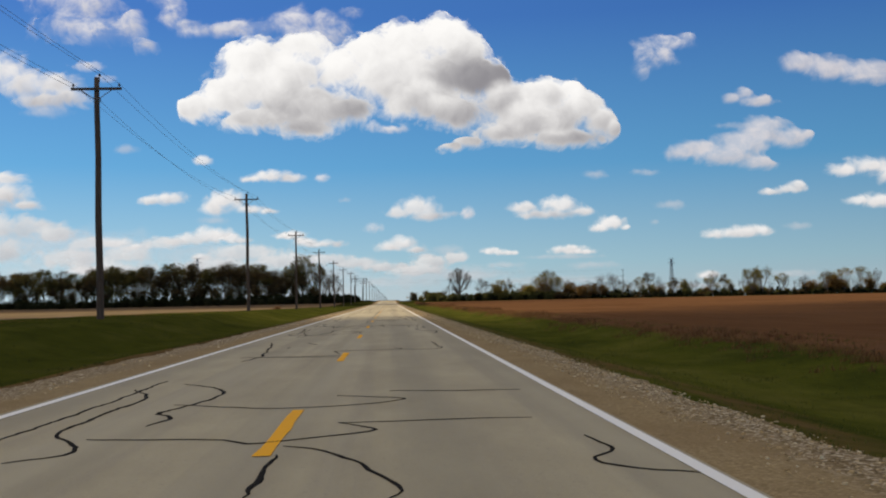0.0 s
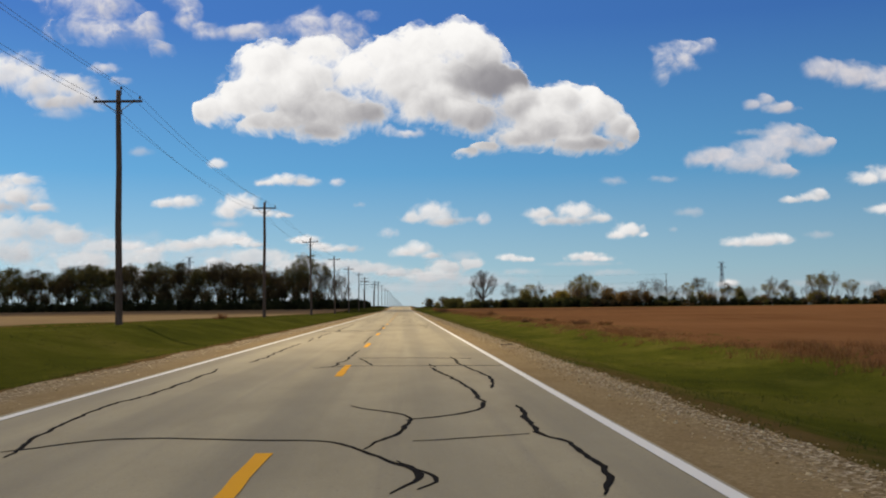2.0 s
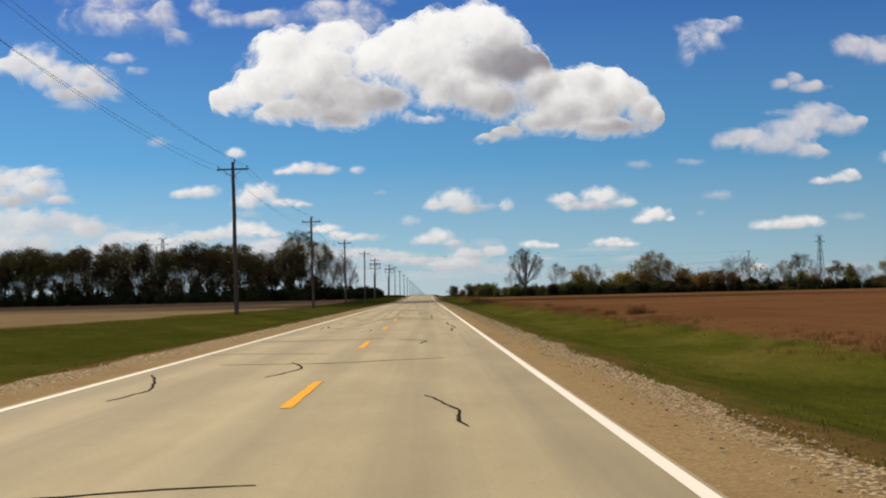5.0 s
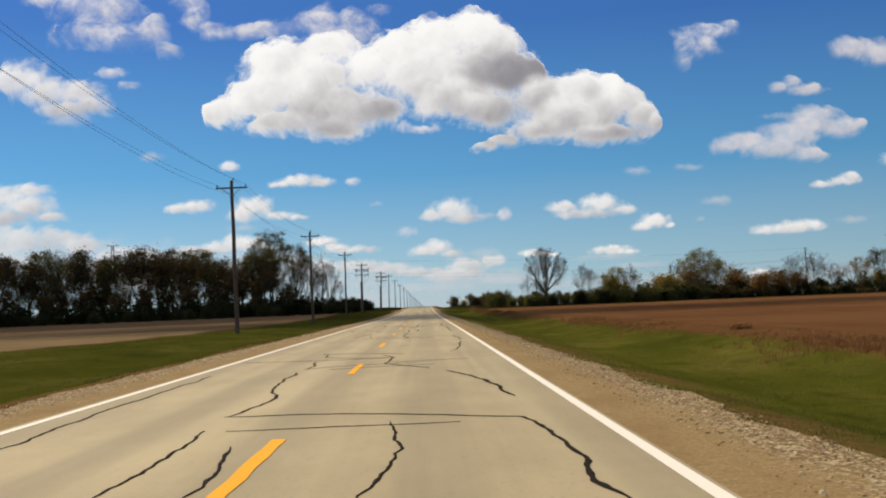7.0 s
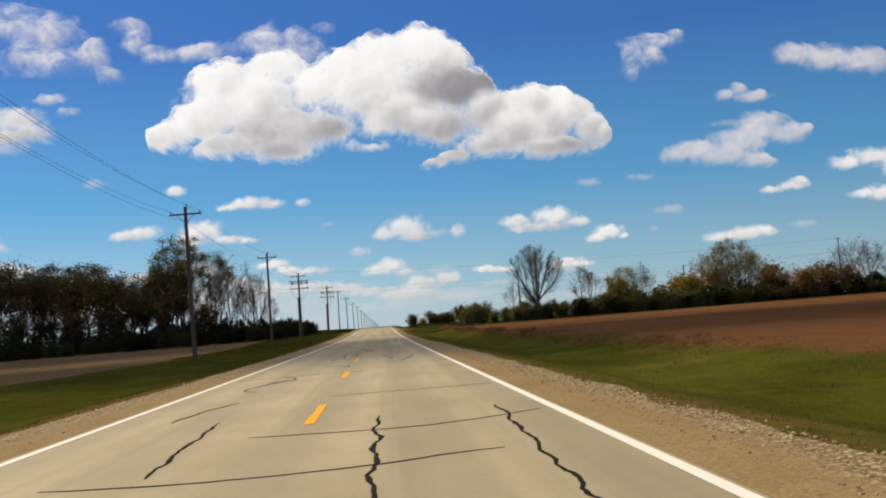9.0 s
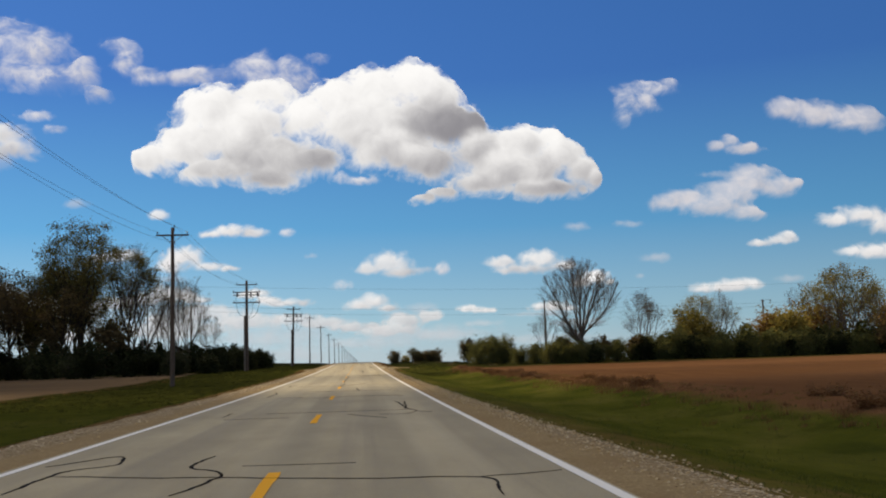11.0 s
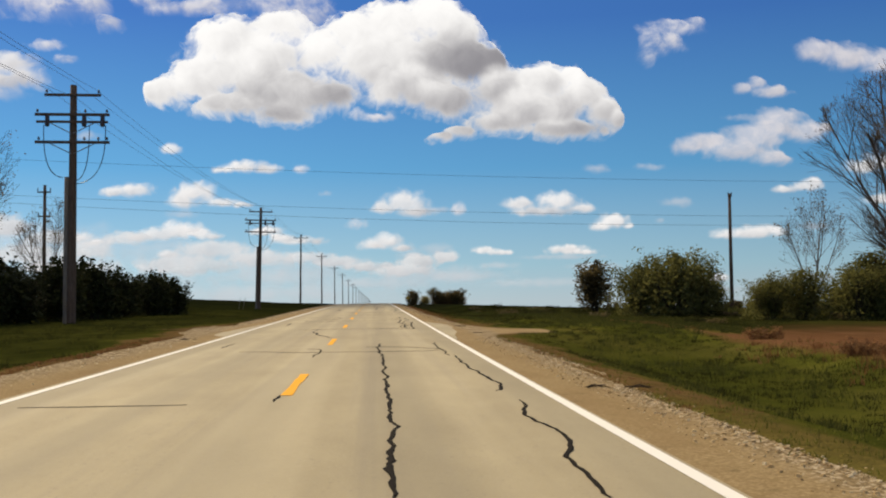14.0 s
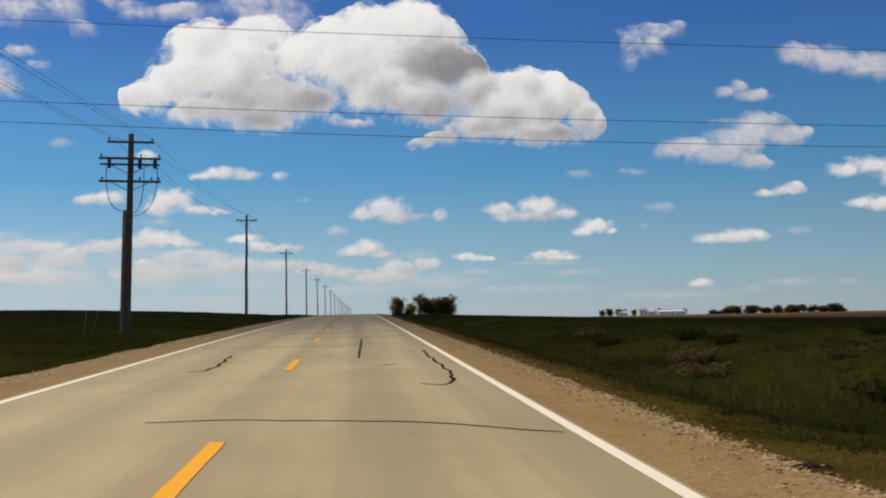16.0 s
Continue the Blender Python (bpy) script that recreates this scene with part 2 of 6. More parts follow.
    m.bump(g2, 0.15, 0.7)
    return m.color(c).m


def make_paint(name, col, base, wear):
    m = Mat(name, 0.8, 0.1)
    p = m.place()
    f = m.band(m.noise(p, 9, 5, 0.75), wear, wear + 0.22)
    c = m.mix(f, base, (0.30, 0.28, 0.24))
    c = m.mix(m.math("MULTIPLY", m.noise(p, 2.5, 3), 0.35), c, col)
    return m.color(c).m


def make_leaf(name, a, b, c, back=0.35):
    m = Mat(name, 0.85, 0.05)
    col = m.ramp(m.island(), (0.0, a), (0.55, b), (1.0, c))
    shade = m.mix(m.math("MULTIPLY", m.random(), 0.5), col, a)
    m.color(shade)
    t = m.n.new("ShaderNodeBsdfTranslucent")
    m.l.new(shade, t.inputs[0])
    s = m.n.new("ShaderNodeMixShader")
    s.inputs[0].default_value = back
    m.l.new(m.b.outputs[0], s.inputs[1]), m.l.new(t.outputs[0], s.inputs[2])
    m.l.new(s.outputs[0], m.n["Material Output"].inputs[0])
    return m.m


def make_wood(name, a, b, sx=6.0, sz=0.6):
    m = Mat(name, 0.9, 0.08)
    g = m.noise(m.local(sx, sx, sz), 3.0, 5, 0.65)
    c = m.ramp(g, (0.3, a), (0.7, b))
    c = m.mix(m.math("MULTIPLY", m.band(m.noise(m.local(), 1.2, 4), 0.5, 0.8), 0.4), c, tuple(v * 0.55 for v in a))
    m.bump(g, 0.01, 0.6)
    return m.color(c).m


def make_plain(name, col, rough=0.6, metal=0.0, vary=0.25, scale=3.0):
    m = Mat(name, rough, 0.35)
    m.b.inputs["Metallic"].default_value = metal
    g = m.noise(m.local(), scale, 5, 0.65)
    return m.color(m.mix(m.math("MULTIPLY", g, vary * 2), col, tuple(v * 0.5 for v in col))).m


def make_cloud(name, lo, hi, thin, ragged=0.3, grain=0.012, white=(0.97, 0.955, 0.925), grey=(0.36, 0.35, 0.365), torn=0.0):
    """Far cloud as part of the sky's glow: it emits, its shading painted through tone."""
    m = Mat(name, 1.0, 0.0)

    def attr(key):
        k = m.n.new("ShaderNodeAttribute")
        k.attribute_name = key
        return k.outputs["Fac"]

    mass, tone = attr("mass"), attr("tone")
    p = m.place(1, 0.3, 1)
    puff = m.math("SUBTRACT", m.noise(p, 0.006, 4, 0.5, 0.3), 0.5)
    fluff = m.math("SUBTRACT", m.noise(p, grain, 6, 0.58, 0.6), 0.5)
    body = m.math("ADD", mass, m.math("MULTIPLY", fluff, ragged))
    alpha = m.math("MULTIPLY", m.band(body, lo, hi), thin)
    if torn:
        rip = m.noise(m.place(0.8, 0.3, 1), 0.0085, 6, 0.62, 0.35)
        alpha = m.math("MULTIPLY", alpha, m.math("ADD", 1.0 - torn, m.math("MULTIPLY", m.band(rip, 0.36, 0.62), torn)))
    shade = m.math("ADD", tone, m.math("ADD", m.math("MULTIPLY", puff, 0.35), m.math("MULTIPLY", fluff, 0.28)))
    shade = m.band(shade, 0.02, 0.95)
    col = m.mix(shade, white, grey)
    e = m.n.new("ShaderNodeEmission")
    m.l.new(col, e.inputs[0])
    e.inputs[1].default_value = 1.0
    t = m.n.new("ShaderNodeBsdfTransparent")
    s = m.n.new("ShaderNodeMixShader")
    m.l.new(alpha, s.inputs[0]), m.l.new(t.outputs[0], s.inputs[1]), m.l.new(e.outputs[0], s.inputs[2])
    m.l.new(s.outputs[0], m.n["Material Output"].inputs[0])
    return m.m


ASPHALT, GRAVEL, GROUND = make_asphalt(), make_gravel(), make_ground()
WHITE = make_paint("white_line_paint", (0.74, 0.69, 0.58), (0.86, 0.83, 0.73), 0.7)
YELLOW = make_paint("yellow_line_paint", (0.74, 0.33, 0.006), (0.86, 0.41, 0.008), 0.72)
TAR = make_plain("crack_sealant_tar", (0.018, 0.0145, 0.011), 1.0, 0.0, 0.3, 8.0)
TAR.node_tree.nodes["Principled BSDF"].inputs["Specular IOR Level"].default_value = 0.05
CREOSOTE = make_wood("weathered_pole_wood", (0.075, 0.05, 0.034), (0.155, 0.108, 0.075))
GREYWOOD = make_wood("grey_pole_wood", (0.14, 0.115, 0.085), (0.23, 0.195, 0.15))
STEEL = make_plain("galvanised_steel", (0.30, 0.31, 0.32), 0.5, 0.6)
WIRE = make_plain("dull_wire", (0.05, 0.05, 0.055), 0.5, 0.3)
GLASSY = make_plain("brown_porcelain", (0.06, 0.045, 0.04), 0.3)
BARK = make_wood("grey_brown_bark", (0.03, 0.022, 0.015), (0.07, 0.053, 0.038), 3.0, 0.8)
BARK_PALE = make_wood("pale_bark", (0.10, 0.076, 0.056), (0.21, 0.17, 0.13), 3.0, 0.8)
LEAF_OLIVE = make_leaf("olive_leaves", (0.10, 0.088, 0.028), (0.16, 0.135, 0.04), (0.235, 0.19, 0.058), 0.55)
LEAF_RUST = make_leaf("rusty_leaves", (0.085, 0.06, 0.03), (0.14, 0.10, 0.042), (0.21, 0.15, 0.058), 0.55)
LEAF_YELLOW = make_leaf("yellowing_leaves", (0.16, 0.135, 0.034), (0.255, 0.205, 0.05), (0.37, 0.28, 0.066), 0.57)
LEAF_ORANGE = make_leaf("orange_leaves", (0.155, 0.09, 0.028), (0.24, 0.14, 0.04), (0.30, 0.185, 0.055), 0.5)
LEAF_BROWN = make_leaf("brownish_leaves", (0.075, 0.06, 0.028), (0.115, 0.092, 0.042), (0.165, 0.13, 0.06), 0.55)
# near-black green: the shade of backlit thickets is put into the colour
LEAF_SHADED = make_leaf("shaded_shrub_leaves", (0.016, 0.019, 0.007), (0.026, 0.03, 0.010), (0.05, 0.052, 0.017), 0.15)
LEAF_GREEN = make_leaf("green_shrub_leaves", (0.10, 0.10, 0.031), (0.15, 0.146, 0.044), (0.21, 0.195, 0.066), 0.52)
# dark blades: rough grass with cloud and thicket shade put into the colour
BLADE_DARK = make_leaf("dark_grass_blades", (0.018, 0.021, 0.005), (0.028, 0.03, 0.007), (0.05, 0.046, 0.013), 0.5)
BLADE_MID = make_leaf("olive_grass_blades", (0.038, 0.044, 0.010), (0.056, 0.061, 0.014), (0.09, 0.083, 0.025), 0.55)
BLADE = make_leaf("grass_blades", (0.085, 0.092, 0.016), (0.118, 0.118, 0.022), (0.175, 0.152, 0.048), 0.6)
WEED = make_leaf("dry_weeds", (0.12, 0.055, 0.022), (0.19, 0.095, 0.038), (0.26, 0.15, 0.065), 0.5)
STONE = make_leaf("pale_pebbles", (0.26, 0.17, 0.075), (0.6, 0.43, 0.2), (0.9, 0.74, 0.45), 0.0)
CLOUD = {
    "big": make_cloud("cumulus", -0.12, 0.42, 1.0, 0.95, 0.013, (0.99, 0.97, 0.945), (0.28, 0.27, 0.29), 0.0),
    "soft": make_cloud("small_cumulus", -0.1, 0.72, 0.97, 1.1, 0.015, (0.93, 0.90, 0.875), (0.37, 0.355, 0.375), 0.15),
    "dull": make_cloud("dull_cumulus", -0.08, 0.7, 0.88, 0.9, 0.012, (0.78, 0.735, 0.74), (0.42, 0.40, 0.43), 0.3),
    "wisp": make_cloud("thin_cloud", -0.25, 0.9, 0.88, 1.5, 0.011, (0.84, 0.81, 0.82), (0.46, 0.45, 0.50), 0.8),
    "haze": make_cloud("hazy_cloud", -0.1, 0.9, 0.45, 0.8, 0.010, (0.70, 0.68, 0.69), (0.50, 0.50, 0.54), 0.4),
    "bank": make_cloud("low_cloud_bank", -0.1, 0.55, 0.88, 1.0, 0.014, (0.80, 0.78, 0.765), (0.40, 0.40, 0.43), 0.2),
}


def make_overhead():
    """Cloud between the sun and the ground, lit by the sun and letting its light seep through."""
    m = Mat("overhead_cloud", 1.0, 0.0)
    k = m.n.new("ShaderNodeAttribute")
    k.attribute_name = "mass"
    fluff = m.math("SUBTRACT", m.noise(m.place(), 0.012, 5, 0.52, 0.5), 0.5)
    alpha = m.math("MULTIPLY", m.band(m.math("ADD", k.outputs["Fac"], m.math("MULTIPLY", fluff, 0.6)), 0.0, 0.9), 0.9)
    m.color((0.85, 0.84, 0.83))
    glow = m.n.new("ShaderNodeBsdfTranslucent")
    glow.inputs[0].default_value = (0.88, 0.87, 0.86, 1)
    body, s = m.n.new("ShaderNodeMixShader"), m.n.new("ShaderNodeMixShader")
    body.inputs[0].default_value = 0.6
    m.l.new(m.b.outputs[0], body.inputs[1]), m.l.new(glow.outputs[0], body.inputs[2])
    t = m.n.new("ShaderNodeBsdfTransparent")
    m.l.new(alpha, s.inputs[0]), m.l.new(t.outputs[0], s.inputs[1]), m.l.new(body.outputs[0], s.inputs[2])
    m.l.new(s.outputs[0], m.n["Material Output"].inputs[0])
    return m.m


CLOUD["overhead"] = make_overhead()
SIDING = make_plain("white_barn_paint", (0.75, 0.75, 0.73), 0.6, 0.0, 0.1, 0.5)
ROOFING = make_plain("pale_barn_roof", (0.85, 0.84, 0.82), 0.5, 0.0, 0.12, 0.5)
SIGN = make_plain("sign_yellow", (0.45, 0.28, 0.03), 0.5)
GLAZE = make_plain("dark_window", (0.03, 0.035, 0.04), 0.15)


# ---- mesh tools ----
class Soup:
    """Gathers vertices and faces for one mesh."""

    def __init__(self):
        self.v, self.f = [], []

    def quad(self, a, b, c, d):
        n = len(self.v)
        self.v += [tuple(a), tuple(b), tuple(c), tuple(d)]
        self.f.append((n, n + 1, n + 2, n + 3))

    def tube(self, pts, radii, sides=6, cap=True):
        n0 = len(self.v)
        pts = [Vector(q) for q in pts]
        for i, q in enumerate(pts):
            d = (pts[min(i + 1, len(pts) - 1)] - pts[max(i - 1, 0)])
            d = d.normalized() if d.length > 1e-9 else Vector((0, 0, 1))
            a = d.cross(Vector((0, 0, 1)) if abs(d.z) < 0.9 else Vector((1, 0, 0))).normalized()
            b = d.cross(a)
            for s in range(sides):
                w = 2 * math.pi * s / sides
                self.v.append(tuple(q + radii[i] * (math.cos(w) * a + math.sin(w) * b)))
        for i in range(len(pts) - 1):
            for s in range(sides):
                k, e = n0 + i * sides, (s + 1) % sides
                self.f.append((k + s, k + e, k + sides + e, k + sides + s))
        if cap:
            self.f.append(tuple(n0 + s for s in reversed(range(sides))))
            self.f.append(tuple(n0 + (len(pts) - 1) * sides + s for s in range(sides)))

    def box(self, c, size, ends=0.0):
        """A box with slightly chamfered upright edges."""
        x, y, z = (s / 2 for s in size)
        k = min(x, y, z) * 0.18
        ring = [(-x + k, -y), (x - k, -y), (x, -y + k), (x, y - k), (x - k, y), (-x + k, y), (-x, y - k), (-x, -y + k)]
        n = len(self.v)
        for h in (-z, z):
            self.v += [(c[0] + px, c[1] + py, c[2] + h) for px, py in ring]
        for s in range(8):
            e = (s + 1) % 8
            self.f.append((n + s, n + e, n + 8 + e, n + 8 + s))
        self.f.append(tuple(n + s for s in reversed(range(8))))
        self.f.append(tuple(n + 8 + s for s in range(8)))

    def mesh(self, name, material, smooth=False):
        me = bpy.data.meshes.new(name)
        me.from_pydata(self.v, [], self.f)
        me.materials.append(material)
        if smooth:
            me.polygons.foreach_set("use_smooth", [True] * len(me.polygons))
        me.update()
        return me


def part(name, soup, material, parent, label="", smooth=False):
    me = soup if isinstance(soup, bpy.types.Mesh) else soup.mesh(name, material, smooth)
    ob = new(name, me)
    ob.parent = parent
    return tagged(ob, label)


def thing(name, m, label, category, group="", kind=""):
    ob = new(name)
    ob.empty_display_size = 0.3
    ob.matrix_world = m
    return tagged(ob, label, category, group, kind)


def solid(name, soup, material, label, category, group="", kind="", smooth=False):
    ob = new(name, soup.mesh(name, material, smooth))
    return tagged(ob, label, category, group, kind)


# ---- lie of the land ----
KNOTS_Y = (-400, -50, 150, 230, 310, 350, 390, 430, 470, 510, 550, 600, 660, 760, 1000, 5200)
KNOTS_Z = (0.0, 0.0, 0.0, 0.06, 0.06, 0.17, 0.41, 0.76, 1.11, 1.33, 1.40, 1.35, 1.10, 0.3, -2.4, -46.0)
SLOPES = [0.0] + [(KNOTS_Z[i + 1] - KNOTS_Z[i - 1]) / (KNOTS_Y[i + 1] - KNOTS_Y[i - 1]) for i in range(1, len(KNOTS_Y) - 1)] + [-0.0104]


def road_z(y):
    y = min(max(y, KNOTS_Y[0]), KNOTS_Y[-1] - 0.01)
    i = max(k for k in range(len(KNOTS_Y) - 1) if KNOTS_Y[k] <= y)
    w = KNOTS_Y[i + 1] - KNOTS_Y[i]
    t = (y - KNOTS_Y[i]) / w
    a, b, c, d = KNOTS_Z[i], KNOTS_Z[i + 1], SLOPES[i] * w, SLOPES[i + 1] * w
    return a * (2 * t**3 - 3 * t * t + 1) + c * (t**3 - 2 * t * t + t) + b * (3 * t * t - 2 * t**3) + d * (t**3 - t * t)


def road_x(y):
    """The road bears very gently to the west's other side past the crossing wires."""
    return 0.0 if y < 440 else 0.0055 * (y - 440) ** 2 / 120 if y < 560 else 0.66 + 0.011 * (y - 560)


def ramp01(v, a, b):
    t = min(max((v - a) / (b - a), 0), 1)
    return t * t * (3 - 2 * t)


LEFT_Y, LEFT_Z = (-100, 50, 105, 159, 212, 265, 371, 424, 470, 490, 520), (0.5, 0.55, 0.42, 0.18, -0.02, -0.25, -0.32, 0.02, -0.05, -0.28, 0.2)
X_LEFT, X_RIGHT, X_MID = -4.18, 2.07, -1.0


def fill(y):
    """One where the field entrances bridge the ditch."""
    return ramp01(y, 400, 406) * (1 - ramp01(y, 436, 444))


def slim(y):
    """How much the eastern shoulder narrows before the woods and past the entrances."""
    return 0.25 * ramp01(y, 295, 320) * (1 - ramp01(y, 384, 396)) + 0.2 * ramp01(y, 424, 436)


def ground_z(x, y):
    x0 = x - road_x(y)
    z = road_z(y)
    if x0 < -4.4 or x0 > 2.3:
        z -= 0.16
    if x0 < -4.4:
        z += 0.14 * ramp01(-x0, 5.5, 5.95)
        off = float(np.interp(y, LEFT_Y, LEFT_Z))
        dip = -0.32 * (1 - fill(y)) * ramp01(-x0, 5.6, 8.0) * (1 - ramp01(-x0, 9.0, 12.5))
        z += dip + off * ramp01(-x0, 8.5, 13.0) 
        z += 1.3 * ramp01(y, 445, 500) * ramp01(-x0, 13, 45) * (1 - ramp01(y, 700, 1200))
    elif x0 > 2.3:
        z += 0.14 * ramp01(x0, 3.0 - slim(y), 3.4 - slim(y))
        dip = -0.55 * (1 - fill(y)) * ramp01(x0, 3.2, 6.5) * (1 - ramp01(x0, 7.5, 11.5))
        z += dip - 0.4 * ramp01(x0, 9, 16) * ramp01(y, 330, 405) * (1 - ramp01(y, 445, 480))
        z -= 0.036 * min(max(0.0, x0 - 4.0), 240.0) * ramp01(y, 445, 490) * (1 - ramp01(y, 600, 1000)) + 2.0 * ramp01(y, 600, 1000) * ramp01(x0, 8, 50)
    if abs(x0) > 6:
        z += 0.10 * (noise.noise((x * 0.09, y * 0.09, 3.1))) + 0.05 * noise.noise((x * 0.5, y * 0.5, 7.7))
    return z


# ---- ground, road, shoulders ----
def steps(*spans):
    vals = []
    for a, b, s in spans:
        k = max(1, round((b - a) / s))
        vals += [a + (b - a) * i / k for i in range(k)]
    return vals + [spans[-1][1]]


XS = steps((-5200, -1000, 700), (-1000, -200, 80), (-200, -40, 8), (-40, -16, 2), (-16, -6.6, 0.7), (-6.6, -4.2, 0.3), (-4.2, 2.1, 2.1), (2.1, 4.5, 0.3), (4.5, 14, 0.7), (14, 40, 2.2), (40, 240, 10), (240, 1000, 80), (1000, 5200, 700))
YS = steps((-400, -20, 20), (-20, 520, 2.5), (520, 800, 10), (800, 1600, 40), (1600, 5150, 250))


def build_ground():
    s = Soup()
    for y in YS:
        for x in XS:
            z = ground_z(x, y)
            if -4.5 < x - road_x(y) < 2.35:
                z = road_z(y) - 0.16
            s.v.append((x, y, z))
    w = len(XS)
    for j in range(len(YS) - 1):
        for i in range(w - 1):
            k = j * w + i
            s.f.append((k, k + 1, k + w + 1, k + w))
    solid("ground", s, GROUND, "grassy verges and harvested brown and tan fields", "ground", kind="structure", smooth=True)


def ribbon(xa, xb, ya, yb, lift, thick=0.0, step=2.5, wave=0.0, seed=0):
    """A strip along the road between two offsets from its axis."""
    s, rows = Soup(), max(2, round((yb - ya) / step) + 1)
    for j in range(rows):
        y = ya + (yb - ya) * j / (rows - 1)
        jit = wave * noise.noise((seed, y * 0.35, 0.0)) + 0.5 * wave * noise.noise((seed, y * 1.4, 5.0))
        z, x = road_z(y) + lift, road_x(y)
        a, b = xa + (jit if wave and abs(xa) > abs(xb) else 0), xb + (jit - slim(y) if wave and abs(xb) > abs(xa) else 0)
        s.v += [(x + a, y, z), (x + b, y, z), (x + b, y, z - thick), (x + a, y, z - thick)]
    for j in range(rows - 1):
        k = 4 * j
        s.f.append((k, k + 1, k + 5, k + 4))
        if thick:
            s.f += [(k + 1, k + 2, k + 6, k + 5), (k + 2, k + 3, k + 7, k + 6), (k + 3, k, k + 4, k + 7)]
    return s


build_ground()
ROAD = solid("road", ribbon(X_LEFT - 0.15, X_RIGHT + 0.10, -60, 1400, 0.0, 0.16), ASPHALT, "pale grey worn asphalt country road", "road", kind="structure")
for name, a, b, lift in (("shoulder", X_RIGHT + 0.07, X_RIGHT + 1.40, -0.03), ("shoulder", X_LEFT - 1.62, X_LEFT - 0.11, -0.03)):
    solid(name, ribbon(a, b, -60, 900, lift, 0.2, 0.5, 0.28, a), GRAVEL, "tan gravel shoulder beside the asphalt", "road shoulder", kind="structure")
part("edge_line", ribbon(X_LEFT - 0.06, X_LEFT + 0.06, -60, 1400, 0.005), WHITE, ROAD, "worn white painted edge line")
part("edge_line", ribbon(X_RIGHT - 0.055, X_RIGHT + 0.06, -60, 1400, 0.005), WHITE, ROAD, "worn white painted edge line")


def dash(y):
    rng = random.Random(int(y * 7))
    s = Soup()
    for j in range(7):
        yy = y + 3.3 * j / 6
        e = 0.012
        s.v += [(road_x(yy) + X_MID - 0.065 + rng.uniform(-e, e), yy, road_z(yy) + 0.006), (road_x(yy) + X_MID + 0.065 + rng.uniform(-e, e), yy, road_z(yy) + 0.006)]
        if j:
            k = 2 * j
            s.f.append((k - 2, k - 1, k + 1, k))
    part("centre_dash", s, YELLOW, ROAD)


for k in range(0, 72):
    dash(-2.53 + 12.192 * k)


# ---- cracks sealed with tar ----
def crack(*pts, wide=None):
    """A wavering bead of tar through a few turning points."""
    rng = random.Random(int(abs(pts[0][0] * 131 + pts[0][1] * 977)))
    fine = [Vector((*pts[0], 0))]
    for j, (a, b) in enumerate(zip(pts, pts[1:])):
        a, b = Vector((*a, 0)), Vector((*b, 0))
        n = max(2, int((b - a).length / 0.13))
        for i in range(1, n + 1):
            t = i / n
            c, d = 2 * a - b if j == 0 else Vector((*pts[j - 1], 0)), 2 * b - a if j + 2 >= len(pts) else Vector((*pts[j + 2], 0))
            fine.append(0.5 * (2 * a + (b - c) * t + (2 * c - 5 * a + 4 * b - d) * t * t + (3 * a - c - 3 * b + d) * t**3))
    across = abs(pts[-1][0] - pts[0][0]) > 1.5 * abs(pts[-1][1] - pts[0][1])
    w0 = wide or (rng.uniform(0.009, 0.019) if across else rng.uniform(0.017, 0.031))
    s, off = Soup(), rng.uniform(0, 90)
    for i, q in enumerate(fine):
        d = fine[min(i + 1, len(fine) - 1)] - fine[max(i - 1, 0)]
        d = d.normalized() if d.length else Vector((0, 1, 0))
        side = Vector((-d.y, d.x, 0))
        q = q + side * 0.07 * noise.noise((off, i * 0.16, 0)) + side * 0.03 * noise.noise((off, i * 0.53, 4)) + side * rng.uniform(-0.008, 0.008)
        w = w0 * (0.75 + 0.9 * abs(noise.noise((off, i * 0.3, 9)))) * min(1, 0.35 + 0.18 * min(i, len(fine) - 1 - i))
        z = road_z(q.y)
        for u, h in ((-w * rng.uniform(0.7, 1.35), 0.003), (-w * 0.5, 0.0075), (w * 0.5, 0.0075), (w * rng.uniform(0.7, 1.35), 0.003)):
            r = q + side * u
            s.v.append((r.x, r.y, z + h))
        if i:
            k = 4 * i
            s.f += [(k - 4 + c, k - 3 + c, k + 1 + c, k + c) for c in range(3)]
    part("tar_crack", s, TAR, ROAD)


crack((-1.92, 441.27), (-1.13, 441.31), (0.21, 440.92), (1.05, 440.44), (1.94, 439.62))
crack((-2.71, 448.72), (-2.41, 449.33), (-2.58, 454.10))
crack((1.69, 454.63), (1.68, 448.51), (1.60, 446.18), (1.39, 444.80), (1.06, 445.10))
crack((0.58, 449.25), (0.90, 449.61))
crack((0.38, 462.71), (0.24, 451.74))
crack((-3.63, 427.97), (-1.73, 427.97), wide=0.05)
crack((1.42, 426.97), (1.26, 426.53), (1.36, 425.46), (1.23, 424.06), (1.05, 423.25))
crack((1.59, 424.49), (1.54, 423.82), (1.62, 423.21))
crack((-1.76, 426.80), (-1.47, 425.47))
crack((-2.53, 425.29), (-1.96, 424.64), (-1.55, 423.42))
crack((-2.27, 424.06), (-1.74, 423.99))
crack((-2.71, 433.72), (0.08, 433.59), (1.64, 434.61))
crack((-2.46, 410.41), (-1.88, 410.58), (-0.98, 410.80), (0.92, 410.58), (1.25, 410.08))
crack((-1.82, 409.89), (-1.88, 410.58))
crack((1.30, 422.71), (1.19, 419.49), (1.07, 417.11), (1.24, 415.26), (1.21, 413.74), (1.07, 413.49), (1.07, 411.97), (1.28, 410.75))
